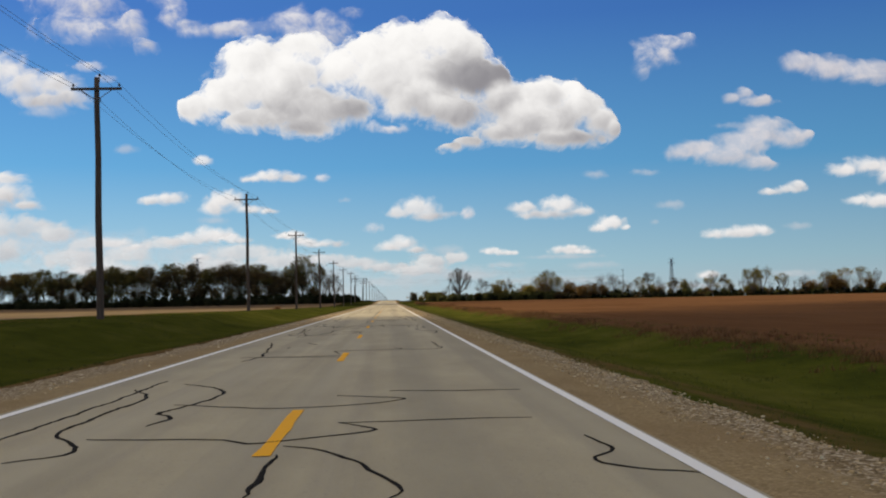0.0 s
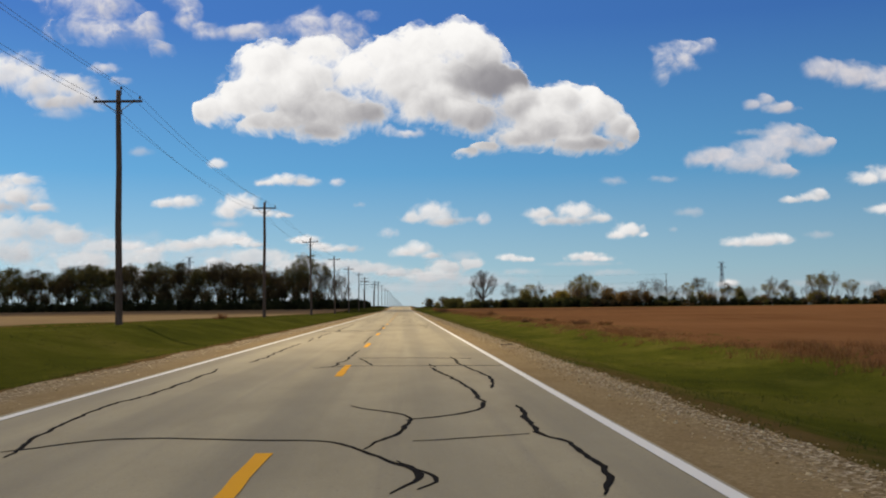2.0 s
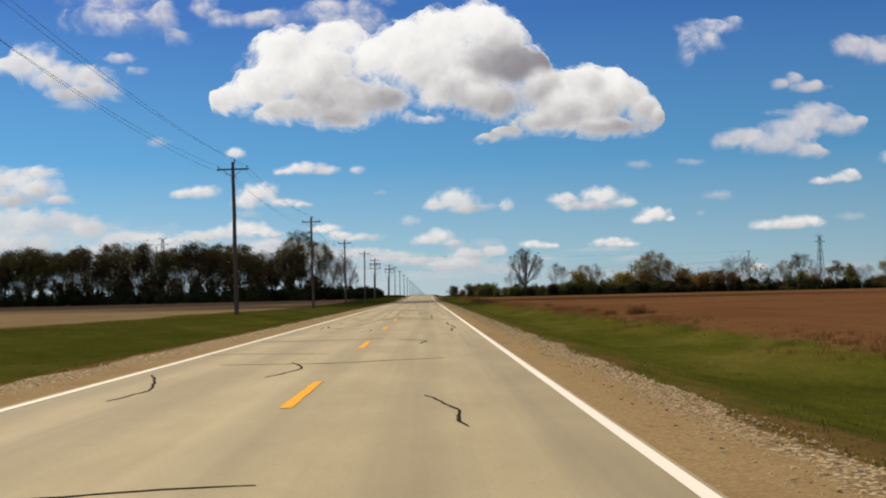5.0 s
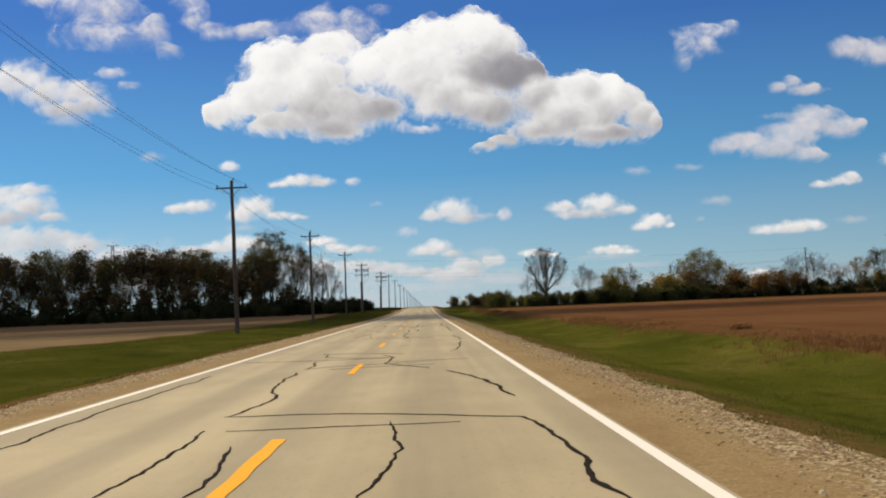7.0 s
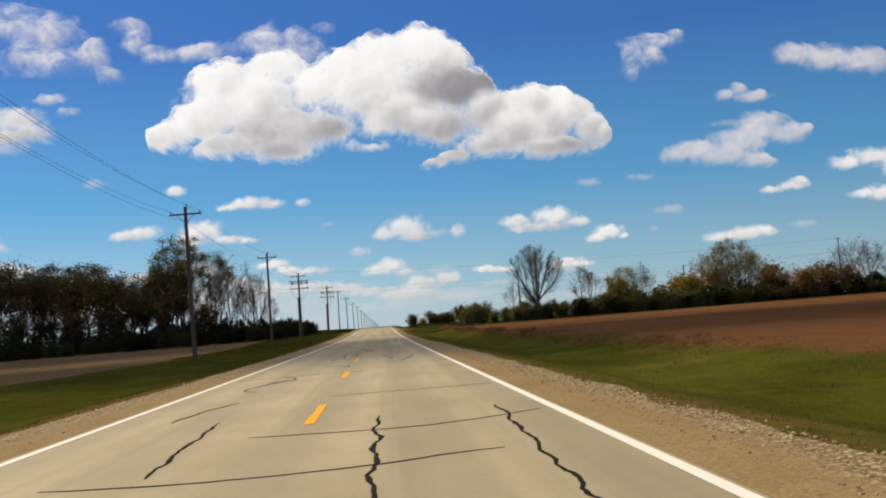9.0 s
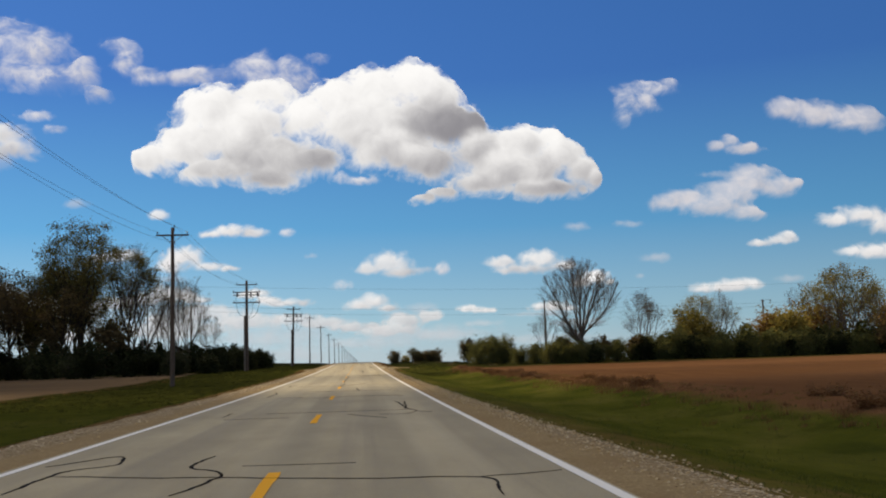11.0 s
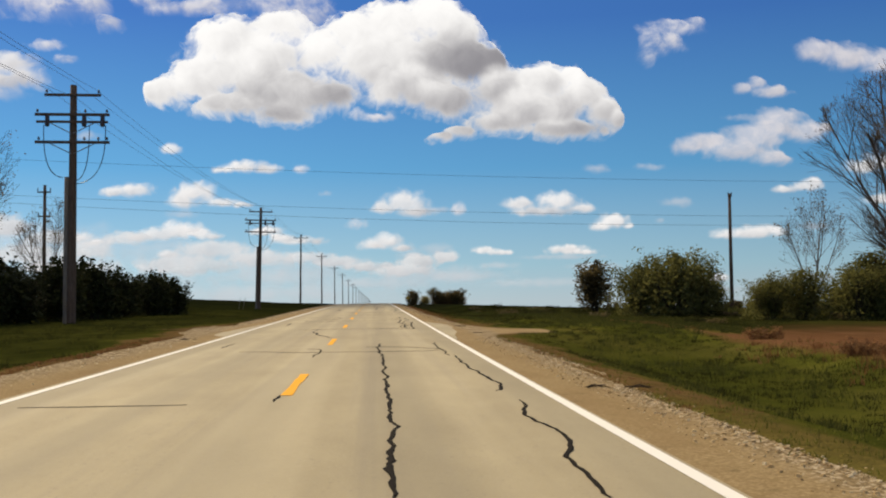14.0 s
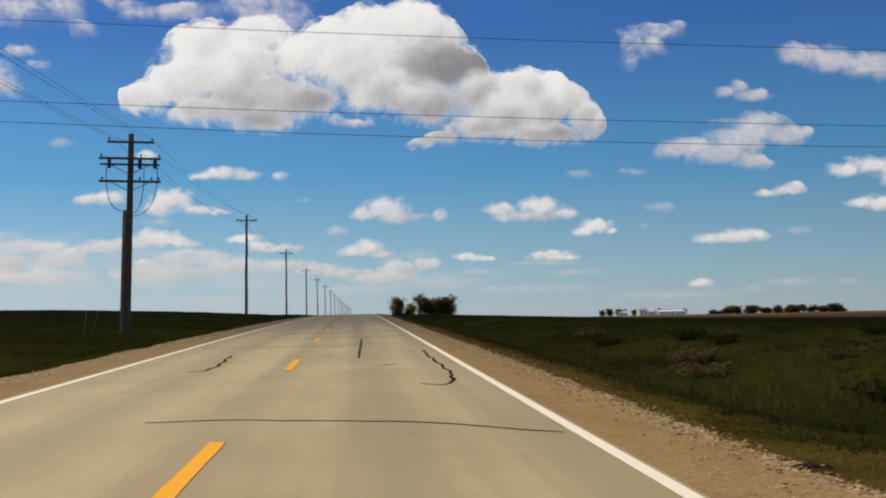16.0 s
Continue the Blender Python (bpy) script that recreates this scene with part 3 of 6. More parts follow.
crack((1.66, 422.48), (1.22, 417.11), (1.32, 414.79))
crack((1.66, 418.30), (1.50, 414.60), (1.43, 412.77), (1.43, 411.12), (1.34, 409.74))
crack((1.46, 414.60), (1.22, 413.00), (1.20, 411.45))
crack((-3.26, 414.93), (-3.41, 418.40))
crack((-3.10, 422.16), (-2.37, 420.61), (1.14, 421.96))
crack((-1.14, 395.02), (-1.11, 396.07), (-1.07, 397.52), (-1.44, 398.16))
crack((-2.78, 397.30), (-2.17, 397.12), (-1.50, 396.73), (0.09, 396.68), (1.08, 396.63), (1.43, 396.94))
crack((0.19, 400.09), (0.12, 398.36), (0.17, 396.60), (0.17, 394.95))
crack((-0.11, 398.65), (0.70, 398.33), (1.46, 397.40))
crack((1.52, 400.33), (1.45, 398.93), (1.48, 397.24), (1.49, 395.83), (1.49, 394.91))
crack((-3.43, 399.15), (-3.43, 401.21))
crack((-1.91, 408.72), (-1.59, 405.97), (-1.11, 403.50))
crack((0.21, 395.04), (0.20, 388.16), (0.20, 384.40), (0.14, 382.37), (0.15, 381.37))
crack((1.57, 395.04), (1.57, 391.83), (1.66, 388.26), (1.52, 387.75))
crack((1.64, 386.65), (1.51, 385.01), (1.58, 383.66), (1.38, 382.20), (1.40, 381.21))
crack((-3.80, 386.77), (-2.00, 386.73))
crack((-1.10, 386.92), (-1.05, 387.68))
crack((-3.9, 370.68), (-1.78, 370.54), wide=0.04)
crack((-1.72, 370.70), (-1.13, 370.59))
crack((-0.98, 368.06), (-0.87, 369.22), (-1.16, 370.26), (-1.11, 370.58))
crack((-0.88, 369.30), (-0.24, 369.56), (1.03, 369.50), (1.25, 369.82), (1.31, 370.86), (1.38, 373.07), (1.36, 379.22))
crack((-0.12, 367.96), (0.16, 368.45), (0.81, 368.42), (1.48, 369.40), (1.42, 370.28), (1.40, 371.48))
crack((0.88, 368.37), (1.94, 368.87))
crack((0.84, 368.38), (1.42, 367.72))
crack((0.99, 373.60), (1.25, 372.51))
crack((0.16, 368.49), (0.81, 369.06), (1.12, 369.85))
crack((-0.91, 354.71), (-0.95, 356.44), (-0.94, 359.32), (-0.82, 367.81))
crack((1.65, 365.00), (1.50, 363.21))
crack((-3.52, 344.64), (-1.10, 344.27), (-0.89, 344.89), (-0.11, 345.35), (0.16, 347.31), (-0.27, 347.84))
crack((-0.89, 344.89), (-0.89, 347.48), (-1.11, 347.54))
crack((-0.74, 341.72), (-1.04, 343.15), (-0.96, 344.45))
crack((-3.52, 344.64), (-3.52, 346.09), (-3.78, 347.39))
crack((-0.95, 350.25), (-0.95, 354.19))
crack((-3.66, 348.08), (-2.08, 350.87))
crack((-2.91, 329.71), (-2.03, 329.68))
crack((-3.33, 330.99), (-3.35, 332.88), (-3.30, 334.78), (-3.52, 336.21))
crack((-1.64, 328.57), (-0.99, 328.75), (-0.47, 329.10), (0.27, 329.06), (0.93, 328.71), (1.32, 328.09))
crack((-2.03, 335.59), (1.43, 334.73))
crack((-0.22, 339.04), (-0.11, 335.17))
crack((-3.20, 318.16), (-3.17, 319.93))
crack((-3.04, 316.97), (-1.62, 316.85))
crack((-2.29, 319.01), (-0.59, 318.82), (1.10, 318.68))
crack((0.94, 323.95), (1.03, 320.74), (1.04, 319.30), (1.21, 318.12), (0.90, 316.81), (0.35, 316.96))
crack((1.19, 323.66), (1.04, 319.30))
crack((-0.37, 317.49), (0.46, 315.52))
crack((1.18, 317.87), (1.53, 317.22))
crack((-3.54, 304.55), (-3.52, 306.53), (-3.06, 307.31), (-3.35, 308.40), (-3.95, 307.34))
crack((-1.82, 303.89), (-1.57, 305.24), (-1.70, 305.94), (-2.05, 306.57), (-1.98, 307.96))
crack((-3.58, 306.10), (-0.30, 304.76), (1.09, 304.34), (1.12, 302.97))
crack((1.09, 304.34), (1.98, 304.61))
crack((-1.45, 306.45), (-0.13, 306.30))
crack((-1.93, 234.90), (-1.98, 236.62), (-1.82, 237.68))
crack((-0.46, 234.02), (-0.45, 236.52), (-0.50, 238.28), (-0.89, 239.95))
crack((-0.07, 233.80), (-0.00, 237.58), (-0.34, 240.59), (-0.52, 242.75), (-0.19, 244.94), (-0.12, 253.88))
crack((1.47, 254.10), (1.27, 246.58), (1.51, 243.30), (1.50, 237.97), (1.54, 234.54), (1.52, 232.94))
crack((-3.29, 237.51), (-3.42, 240.46), (-2.19, 240.07), (-1.84, 243.38))
crack((-2.15, 249.52), (-2.35, 254.92))
crack((-0.44, 224.28), (-0.38, 225.72), (-0.52, 228.33), (-0.39, 231.14), (-0.59, 231.40), (-0.56, 232.97))
crack((1.40, 226.30), (1.55, 222.49), (1.55, 221.03), (1.24, 220.60))
crack((-2.53, 227.80), (-2.10, 232.54), (-2.10, 232.97))
crack((-1.82, 226.64), (-1.92, 228.79))
crack((-1.59, 226.80), (1.25, 225.64))
crack((-2.03, 225.24), (-0.34, 224.75), (0.62, 224.06))
crack((-4.0, 210.66), (-2.48, 210.28), (-0.53, 210.12), (-0.44, 210.56), (-0.71, 211.79), wide=0.024)
crack((-0.42, 210.29), (-0.47, 208.15), (-0.38, 207.52), (0.19, 206.33), (0.45, 205.68), wide=0.026)
crack((-2.05, 206.69), (-2.03, 208.20), (-2.14, 209.59))
crack((-1.53, 206.48), (-0.58, 206.78), (0.54, 206.95))
crack((-1.96, 206.95), (-1.32, 207.59), (0.18, 207.66))
crack((-0.39, 208.27), (0.55, 208.42), (1.29, 208.54))
crack((-0.5, 210.42), (-1.46, 210.78), (-2.05, 211.6), (-2.18, 213.0), (-2.35, 213.50), (-1.47, 213.05), (-0.19, 212.07), wide=0.02)
crack((0.96, 212.55), (1.27, 214.42), (1.47, 219.38))
crack((-1.86, 193.17), (-1.84, 194.47), (-1.87, 196.78))
crack((-1.23, 193.02), (-1.19, 193.89), (-1.39, 195.46))
crack((-1.94, 198.13), (-0.63, 197.90), (1.09, 197.02), (1.41, 196.63), (1.50, 194.53), (1.46, 193.41), (1.52, 192.33))
crack((-0.08, 192.71), (0.08, 194.06), (0.11, 195.34), (-0.02, 196.93))
crack((-1.94, 198.13), (-1.67, 200.30), (-1.99, 201.88), (-2.09, 205.96))
crack((-1.65, 196.65), (0.70, 196.65))
crack((0.73, 204.84), (1.28, 202.09), (1.46, 199.20))
crack((-3.61, 195.98), (-3.76, 199.90), (-3.73, 205.96))
crack((-2.63, 180.86), (-1.46, 180.81), (-0.45, 180.66), (1.27, 180.03), (1.68, 179.64), (1.81, 179.27))
crack((-1.77, 180.28), (-1.77, 181.83), (-1.52, 183.91))
crack((-3.07, 181.94), (-2.02, 182.42), (-1.22, 182.70), (0.23, 182.63), (0.54, 182.05), (0.72, 182.57), (0.76, 184.89), (0.73, 190.79))
crack((-1.17, 183.53), (-1.01, 184.21), (0.20, 184.24), (1.26, 183.77))
crack((-1.92, 185.49), (-1.62, 184.75), (-0.56, 184.29))
crack((-1.73, 186.84), (0.32, 184.18))
crack((-1.81, 186.88), (-1.86, 188.73), (-1.88, 192.82))
crack((-3.38, 184.16), (-2.99, 185.05), (-3.30, 186.47))
crack((-3.29, 169.19), (-3.46, 171.96))
crack((-3.39, 173.58), (-3.29, 172.18), (-3.11, 170.99), (-2.70, 170.34), (-2.54, 169.64))
crack((-1.74, 166.33), (-1.41, 167.26), (-1.46, 168.51))
crack((-2.32, 172.66), (-2.08, 175.46), (-1.86, 177.67), (-1.86, 179.43))
crack((1.45, 175.50), (1.30, 174.27), (1.44, 170.42), (1.45, 168.40), (1.32, 167.08), (1.33, 166.38), (1.32, 165.45))
crack((-3.32, 177.39), (-3.37, 179.05))
crack((-3.05, 100.76), (-2.98, 102.42), (-3.22, 106.24), (-3.19, 108.38), (-3.24, 121.91))
crack((-4.14, 103.45), (-1.98, 103.8), (-1.13, 103.64), (0.43, 103.34), wide=0.045)
crack((-4.0, 102.35), (-2.4, 102.35), (-0.95, 102.15), wide=0.008)
crack((-1.14, 103.53), (-1.08, 106.98), (-1.11, 116.11))
crack((-1.17, 98.76), (-1.16, 99.51), (-1.05, 100.94))
crack((1.14, 116.32), (1.40, 110.94), (1.22, 108.52))
crack((-2.88, 100.99), (-2.02, 101.79), (-1.03, 103.13))
crack((-1.15, 85.96), (-1.16, 87.83), (-1.17, 90.66), (-1.16, 94.32))
crack((-3.13, 88.18), (-3.20, 89.67), (-3.35, 92.52))
crack((-3.06, 91.60), (-3.25, 95.16), (-3.14, 99.37))
crack((-3.17, 75.23), (-3.11, 77.22), (-3.22, 82.41), (-3.22, 86.34))
crack((-1.29, 73.21), (-1.24, 74.46), (-1.15, 76.54), (-1.09, 80.62))
crack((-1.62, 73.02), (-1.10, 73.50), (-0.29, 73.49), (0.80, 73.32), (2.00, 73.14))
crack((-0.94, 76.65), (0.36, 76.38), (1.56, 75.85))
crack((-0.90, 76.52), (-0.63, 74.84), (-0.52, 73.56))
crack((1.17, 76.76), (1.18, 74.53), (1.26, 73.20), (1.23, 72.83))
crack((0.54, 73.87), (0.73, 72.87))
crack((-3.06, 61.72), (-3.31, 63.78), (-3.45, 66.21), (-3.30, 68.55), (-3.42, 73.16))
crack((-3.18, 62.04), (-2.48, 62.75), (-1.06, 62.55), (-0.45, 62.22), (0.04, 61.11), (0.19, 60.48), (0.01, 59.89))
crack((0.04, 61.24), (0.31, 60.47), (0.19, 60.02))
crack((-0.20, 61.86), (0.10, 63.12), (0.10, 64.33), (-0.52, 65.50))
crack((0.13, 63.91), (0.80, 64.69), (1.04, 65.75), (0.94, 68.88), (0.58, 72.87))
crack((1.25, 73.16), (1.48, 69.72), (1.32, 67.77))
crack((1.40, 65.35), (1.34, 62.76), (1.46, 62.18), (1.50, 60.58), (1.31, 59.73))
crack((0.17, 62.33), (1.23, 62.69))
crack((-3.58, 50.12), (-2.00, 49.97), (-0.46, 50.17), (1.09, 49.64), (1.34, 49.27), (1.21, 47.36), (1.23, 46.36))
crack((-2.54, 47.35), (-2.54, 47.98), (-2.65, 49.48), (-3.03, 50.34), (-3.32, 53.00), (-3.30, 55.66))
crack((-2.47, 47.77), (-1.76, 47.90), (-0.39, 48.00), (-0.29, 48.55), (-0.39, 49.24), (0.88, 49.10))
crack((-0.34, 49.93), (-0.38, 51.80))
crack((0.78, 48.52), (0.86, 47.19), (0.83, 46.42))
crack((-2.47, 48.02), (-1.62, 49.85))
crack((-3.62, 50.59), (-3.55, 53.70))
crack((-1.26, 57.12), (-1.24, 59.61))
crack((-3.13, 35.96), (-2.95, 37.70), (-3.32, 41.60), (-3.38, 45.54))
crack((-2.95, 37.70), (-3.45, 38.05), (-3.66, 38.88), (-3.42, 40.80), (-3.70, 47.01))
crack((-2.95, 37.70), (-1.59, 38.56), (-1.08, 39.68), (-1.39, 40.65))
crack((-2.56, 38.35), (-2.29, 40.50), (-2.17, 43.82), (-1.31, 45.56))
crack((-1.84, 41.36), (-0.99, 41.21))
crack((1.42, 47.01), (1.41, 44.61), (1.02, 43.04), (1.31, 40.73), (1.73, 39.96), (1.52, 37.32))
crack((-2.99, 22.47), (-2.84, 24.21), (-3.04, 27.45), (-3.43, 31.90))
crack((-3.22, 23.99), (-2.29, 23.88), (-0.91, 24.13))
crack((-3.22, 23.99), (-1.29, 23.53), (-1.10, 23.18))
crack((-1.12, 24.62), (-1.21, 25.93), (0.17, 26.26), (0.11, 27.18))
crack((0.17, 26.26), (1.17, 26.27), (1.17, 30.29))
crack((-2.63, 27.84), (-2.64, 28.65))
crack((-2.38, 31.11), (-1.99, 29.84))
crack((-3.46, 11.03), (-3.41, 14.94), (-3.44, 17.68))
crack((-2.95, 9.69), (-2.54, 10.18), (-3.05, 11.41), (-3.12, 13.24), (-3.09, 14.86), (-3.55, 16.21))
crack((-2.68, 10.88), (-1.43, 10.69), (-1.19, 10.40), (-0.46, 10.79), (-0.16, 11.11), (-0.51, 11.71))
crack((-0.51, 11.71), (1.36, 11.75))
crack((-0.89, 10.18), (-0.51, 9.88), (-0.18, 9.06), (0.02, 8.26), (-0.02, 7.86))
crack((-0.90, 8.00), (-0.89, 9.72))
crack((-2.37, 11.81), (-2.31, 12.61), (-2.51, 13.09), (-2.19, 14.61), (-2.32, 15.86), (-3.01, 17.01))
crack((-2.52, 13.87), (-1.08, 13.20), (0.17, 13.91), (-0.65, 14.57))
crack((1.60, 10.36), (1.69, 9.58), (1.46, 9.06), (1.66, 8.66), (2.01, 8.41))
crack((-0.02, 15.03), (1.63, 14.72))
_r = random.Random(5)
for y in [114 + 3.1 * i for i in range(16)] + [246 + 3.2 * i for i in range(17)] + [458 + 6 * i for i in range(14)]:
    x = _r.uniform(-3.6, 1.4)
    if _r.random() < 0.5:
        crack((x, y), (x + _r.uniform(-0.5, 0.5), y + 1.6), (x + _r.uniform(-0.6, 0.6), y + _r.uniform(2.6, 5)))
    else:
        crack((max(-4, x - 2), y), (x, y + _r.uniform(-0.3, 0.4)), (min(1.9, x + 2), y + _r.uniform(-0.4, 0.6)))


# ---- clouds ----
def fbm(x, z, seed, octaves=4):
    v, a, f = 0.0, 0.5, 1.0
    for _ in range(octaves):
        v += a * noise.noise((x * f, z * f, seed))
        a, f = a * 0.55, f * 2.07
    return v


WORDS = {"big": "broad white cumulus cloud with a grey underside", "soft": "small white cumulus cloud, flat-based", "wisp": "thin ragged white cloud wisp", "dull": "ragged greyish-white cumulus cloud", "bank": "low grey-white cloud bank over the horizon", "haze": "pale hazy cloud low over the horizon"}
CLOUD_FAR = 4850.0
PUFF = {"big": 0.26, "soft": 0.27, "wisp": 0.42, "dull": 0.36, "haze": 0.4, "bank": 0.5}


def cloud(kind, *lobes):
    """A heap of round lobes (place, half sizes, greyness), the later ones before the earlier, as a bulging sheet that thins out at its rim."""
    x0, x1 = min(c[0] - 1.45 * c[2] for c in lobes), max(c[0] + 1.45 * c[2] for c in lobes)
    z0, z1 = max(-30.0, min(c[1] - 1.45 * c[3] for c in lobes)), max(c[1] + 1.45 * c[3] for c in lobes)
    step = 5.0 if kind == "big" else min(9.0, max(3.5, (z1 - z0) / 30))
    gx, gz = np.arange(x0, x1 + step, step), np.arange(z0, z1 + step, step)
    r = sum(min(c[2], c[3]) for c in lobes) / len(lobes)
    seed = lobes[0][0] * 0.013

    def grain(wave, off, billow):
        n = np.array([[noise.noise((x / wave, z / wave * 1.15, seed + off)) for x in gx] for z in gz])
        return np.abs(n) * 2 - 0.45 if billow else n

    puff = kind in ("big", "soft")
    broad = 0.55 * grain(1.7 * r, 3, puff)
    lump = broad + 0.3 * grain(0.7 * r, 7, False) + 0.24 * grain(0.3 * r, 11, False) + (0.2 * grain(0.13 * r, 15, False) if kind == "big" else 0.0)
    wx = gx[None, :] + 0.22 * r * grain(1.1 * r, 21, False)
    wz = gz[:, None] + 0.18 * r * grain(1.1 * r, 29, False)
    total = np.zeros_like(lump)
    tone = np.full_like(lump, 0.25)
    for cx, cz, rx, rz, *grey in lobes:
        dx, dz = (wx - cx) / rx, (wz - cz) / rz
        m = 1 - np.sqrt(dx * dx + (dz * np.where(dz < 0, 1.45 if kind == "soft" else 1.18, 1.0)) ** 2) + PUFF[kind] * lump
        total += np.exp(8 * np.maximum(m, -2))
        k = np.clip(m / (0.55 if kind == "big" else 0.4), 0, 1)
        k = k * k * (3 - 2 * k)
        # paler at the upper left, greyer at the lower right: sunlight put into tone
        own = 0.3 + (grey[0] if grey else 0.0) - 0.26 * (0.85 * dz - 0.4 * dx) - 0.1 * broad - 0.08 * lump
        tone = tone * (1 - k) + own * k
    for _ in range(max(1, int(0.16 * r / step)) * 2):
        pad = np.pad(tone, 1, mode="edge")
        tone = (pad[:-2, 1:-1] + pad[2:, 1:-1] + pad[1:-1, :-2] + pad[1:-1, 2:] + 2 * tone) / 6
    mass = np.log(total) / 8
    tone += 0.14 - 0.28 * np.clip((gz[:, None] - z0) / (z1 - z0), 0, 1) + 0.1 * np.clip((gx[None, :] - x0) / (x1 - x0) - 0.5, -0.5, 0.5)
    bulge = CLOUD_FAR - 0.3 * (z1 - z0) * np.sqrt(np.maximum(mass, 0))
    w, s, keep = len(gx), Soup(), {}
    flat, deep = mass.ravel(), bulge.ravel()
    for j in range(len(gz) - 1):
        for i in range(w - 1):
            k = j * w + i
            ring = (k, k + 1, k + w + 1, k + w)
            if max(flat[q] for q in ring) > -0.4:
                for q in ring:
                    if q not in keep:
                        keep[q] = len(s.v)
                        s.v.append((float(gx[q % w]), float(deep[q]), float(gz[q // w])))
                s.f.append(tuple(keep[q] for q in ring))
    me = s.mesh("cloud", CLOUD[kind], True)
    order = list(keep)
    for name, vals in (("mass", mass), ("tone", tone)):
        me.attributes.new(name, "FLOAT", "POINT").data.foreach_set("value", vals.ravel()[order].astype(np.float32))
    tagged(new("cloud", me), WORDS[kind], "cloud", "clouds in the sky", "structure")


HEAP_LEFT = ((-516, 1039, 289, 189), (-625, 1145, 167, 122, -0.05), (-376, 1204, 138, 93, -0.05), (-742, 968, 155, 111), (-877, 917, 100, 80), (-939, 908, 44, 53), (-387, 910, 289, 129, 0.2), (-611, 857, 178, 58, 0.1), (-390, 819, 133, 58, 0.3), (-174, 901, 129, 89, 0.3))
HEAP_TOP = ((96, 1209, 189, 133, -0.1), (-86, 1170, 167, 111, -0.05), (277, 1242, 160, 129, -0.15), (387, 1176, 115, 133, 0), (-201, 1084, 115, 111, 0), (68, 1074, 289, 155, 0), (337, 1064, 211, 129, 0.3), (438, 1037, 151, 115, 0.52), (528, 1034, 71, 102, 0.55), (42, 984, 122, 75, 0.1), (152, 941, 211, 102, 0.15), (296, 884, 200, 93, 0.2))
HEAP_RIGHT = ((579, 925, 178, 111, 0.15), (739, 965, 160, 89, -0.05), (875, 982, 89, 71, -0.1), (928, 905, 122, 98, -0.05), (1021, 827, 93, 80, 0.05), (1073, 793, 58, 53, 0.05), (732, 833, 289, 107, 0.1), (550, 784, 173, 62, 0.1), (841, 750, 233, 49, 0.15), (390, 738, 89, 29, 0.1), (304, 712, 67, 24, 0.1))
cloud("big", *HEAP_LEFT, *HEAP_TOP, *HEAP_RIGHT)
cloud("wisp", (-597, 1301, 129, 56), (-439, 1341, 122, 71), (-282, 1337, 89, 62), (-374, 1256, 167, 67), (-216, 1278, 67, 56))
cloud("wisp", (13, 820, 107, 20), (-65, 836, 44, 27))
cloud("wisp", (-162, 1388, 57, 28), (-772, 1303, 104, 41), (-877, 1296, 109, 36), (-700, 1310, 90, 40))
cloud("wisp", (-1005, 1375, 67, 73), (-1042, 1446, 88, 47), (-941, 1325, 78, 36))
cloud("wisp", (-1524, 1453, 161, 73), (-1462, 1323, 187, 78), (-1294, 1285, 135, 78), (-1210, 1309, 73, 88), (-1126, 1221, 57, 36), (-1601, 1514, 207, 67), (-1395, 1427, 155, 104))
cloud("wisp", (-1731, 1487, 88, 31))
cloud("soft", (-1803, 1098, 150, 114), (-1893, 1101, 109, 62), (-1675, 1041, 150, 93), (-1538, 1030, 114, 83), (-1477, 975, 104, 57), (-1586, 958, 181, 47, 0.15))
cloud("haze", (-1600, 917, 124, 34))
cloud("wisp", (-1406, 1136, 78, 28), (-1320, 1075, 67, 23))
cloud("soft", (-877, 675, 52, 34))
cloud("haze", (-1229, 738, 67, 26))
cloud("soft", (-1024, 498, 98, 39), (-1112, 491, 67, 26))
cloud("soft", (-811, 450, 88, 52), (-758, 482, 98, 67, -0.05), (-643, 441, 78, 28), (-561, 432, 47, 18))
cloud("haze", (-826, 394, 88, 26))
cloud("soft", (-639, 587, 73, 23), (-457, 588, 88, 28), (-547, 599, 119, 39))
cloud("wisp", (-309, 590, 41, 23))
cloud("haze", (-206, 481, 36, 16))
cloud("soft", (56, 416, 78, 34), (141, 436, 114, 67), (186, 398, 104, 31, 0.15))
cloud("haze", (291, 409, 78, 18))
cloud("wisp", (382, 411, 31, 34))
cloud("wisp", (-71, 348, 47, 26))
cloud("soft", (644, 429, 78, 39), (931, 410, 88, 34), (828, 440, 119, 52), (760, 396, 171, 34, 0.15))
cloud("soft", (1013, 328, 67, 31), (1067, 347, 83, 47), (1139, 328, 31, 16))
cloud("soft", (1573, 288, 67, 31), (1713, 295, 150, 36), (1774, 306, 104, 34))
cloud("wisp", (1371, 1225, 130, 39), (1470, 1251, 57, 31), (1280, 1170, 67, 78), (1244, 1091, 49, 62), (1341, 1168, 78, 57))
cloud("dull", (2016, 1121, 119, 67), (2175, 1097, 155, 78), (2360, 1071, 155, 78))
cloud("dull", (1752, 976, 57, 36), (1813, 937, 114, 34), (1687, 952, 57, 36))
cloud("dull", (1843, 813, 114, 62), (1945, 751, 114, 67), (1800, 765, 125, 60), (1680, 745, 125, 48), (1526, 703, 150, 57), (1422, 681, 104, 52), (1712, 712, 171, 62), (1643, 667, 192, 57), (1805, 629, 114, 41), (2036, 768, 57, 34))
cloud("haze", (1718, 818, 155, 23))
cloud("haze", (1366, 435, 93, 28))
cloud("haze", (1256, 595, 67, 21), (1204, 599, 36, 18))
cloud("haze", (1006, 588, 67, 26))
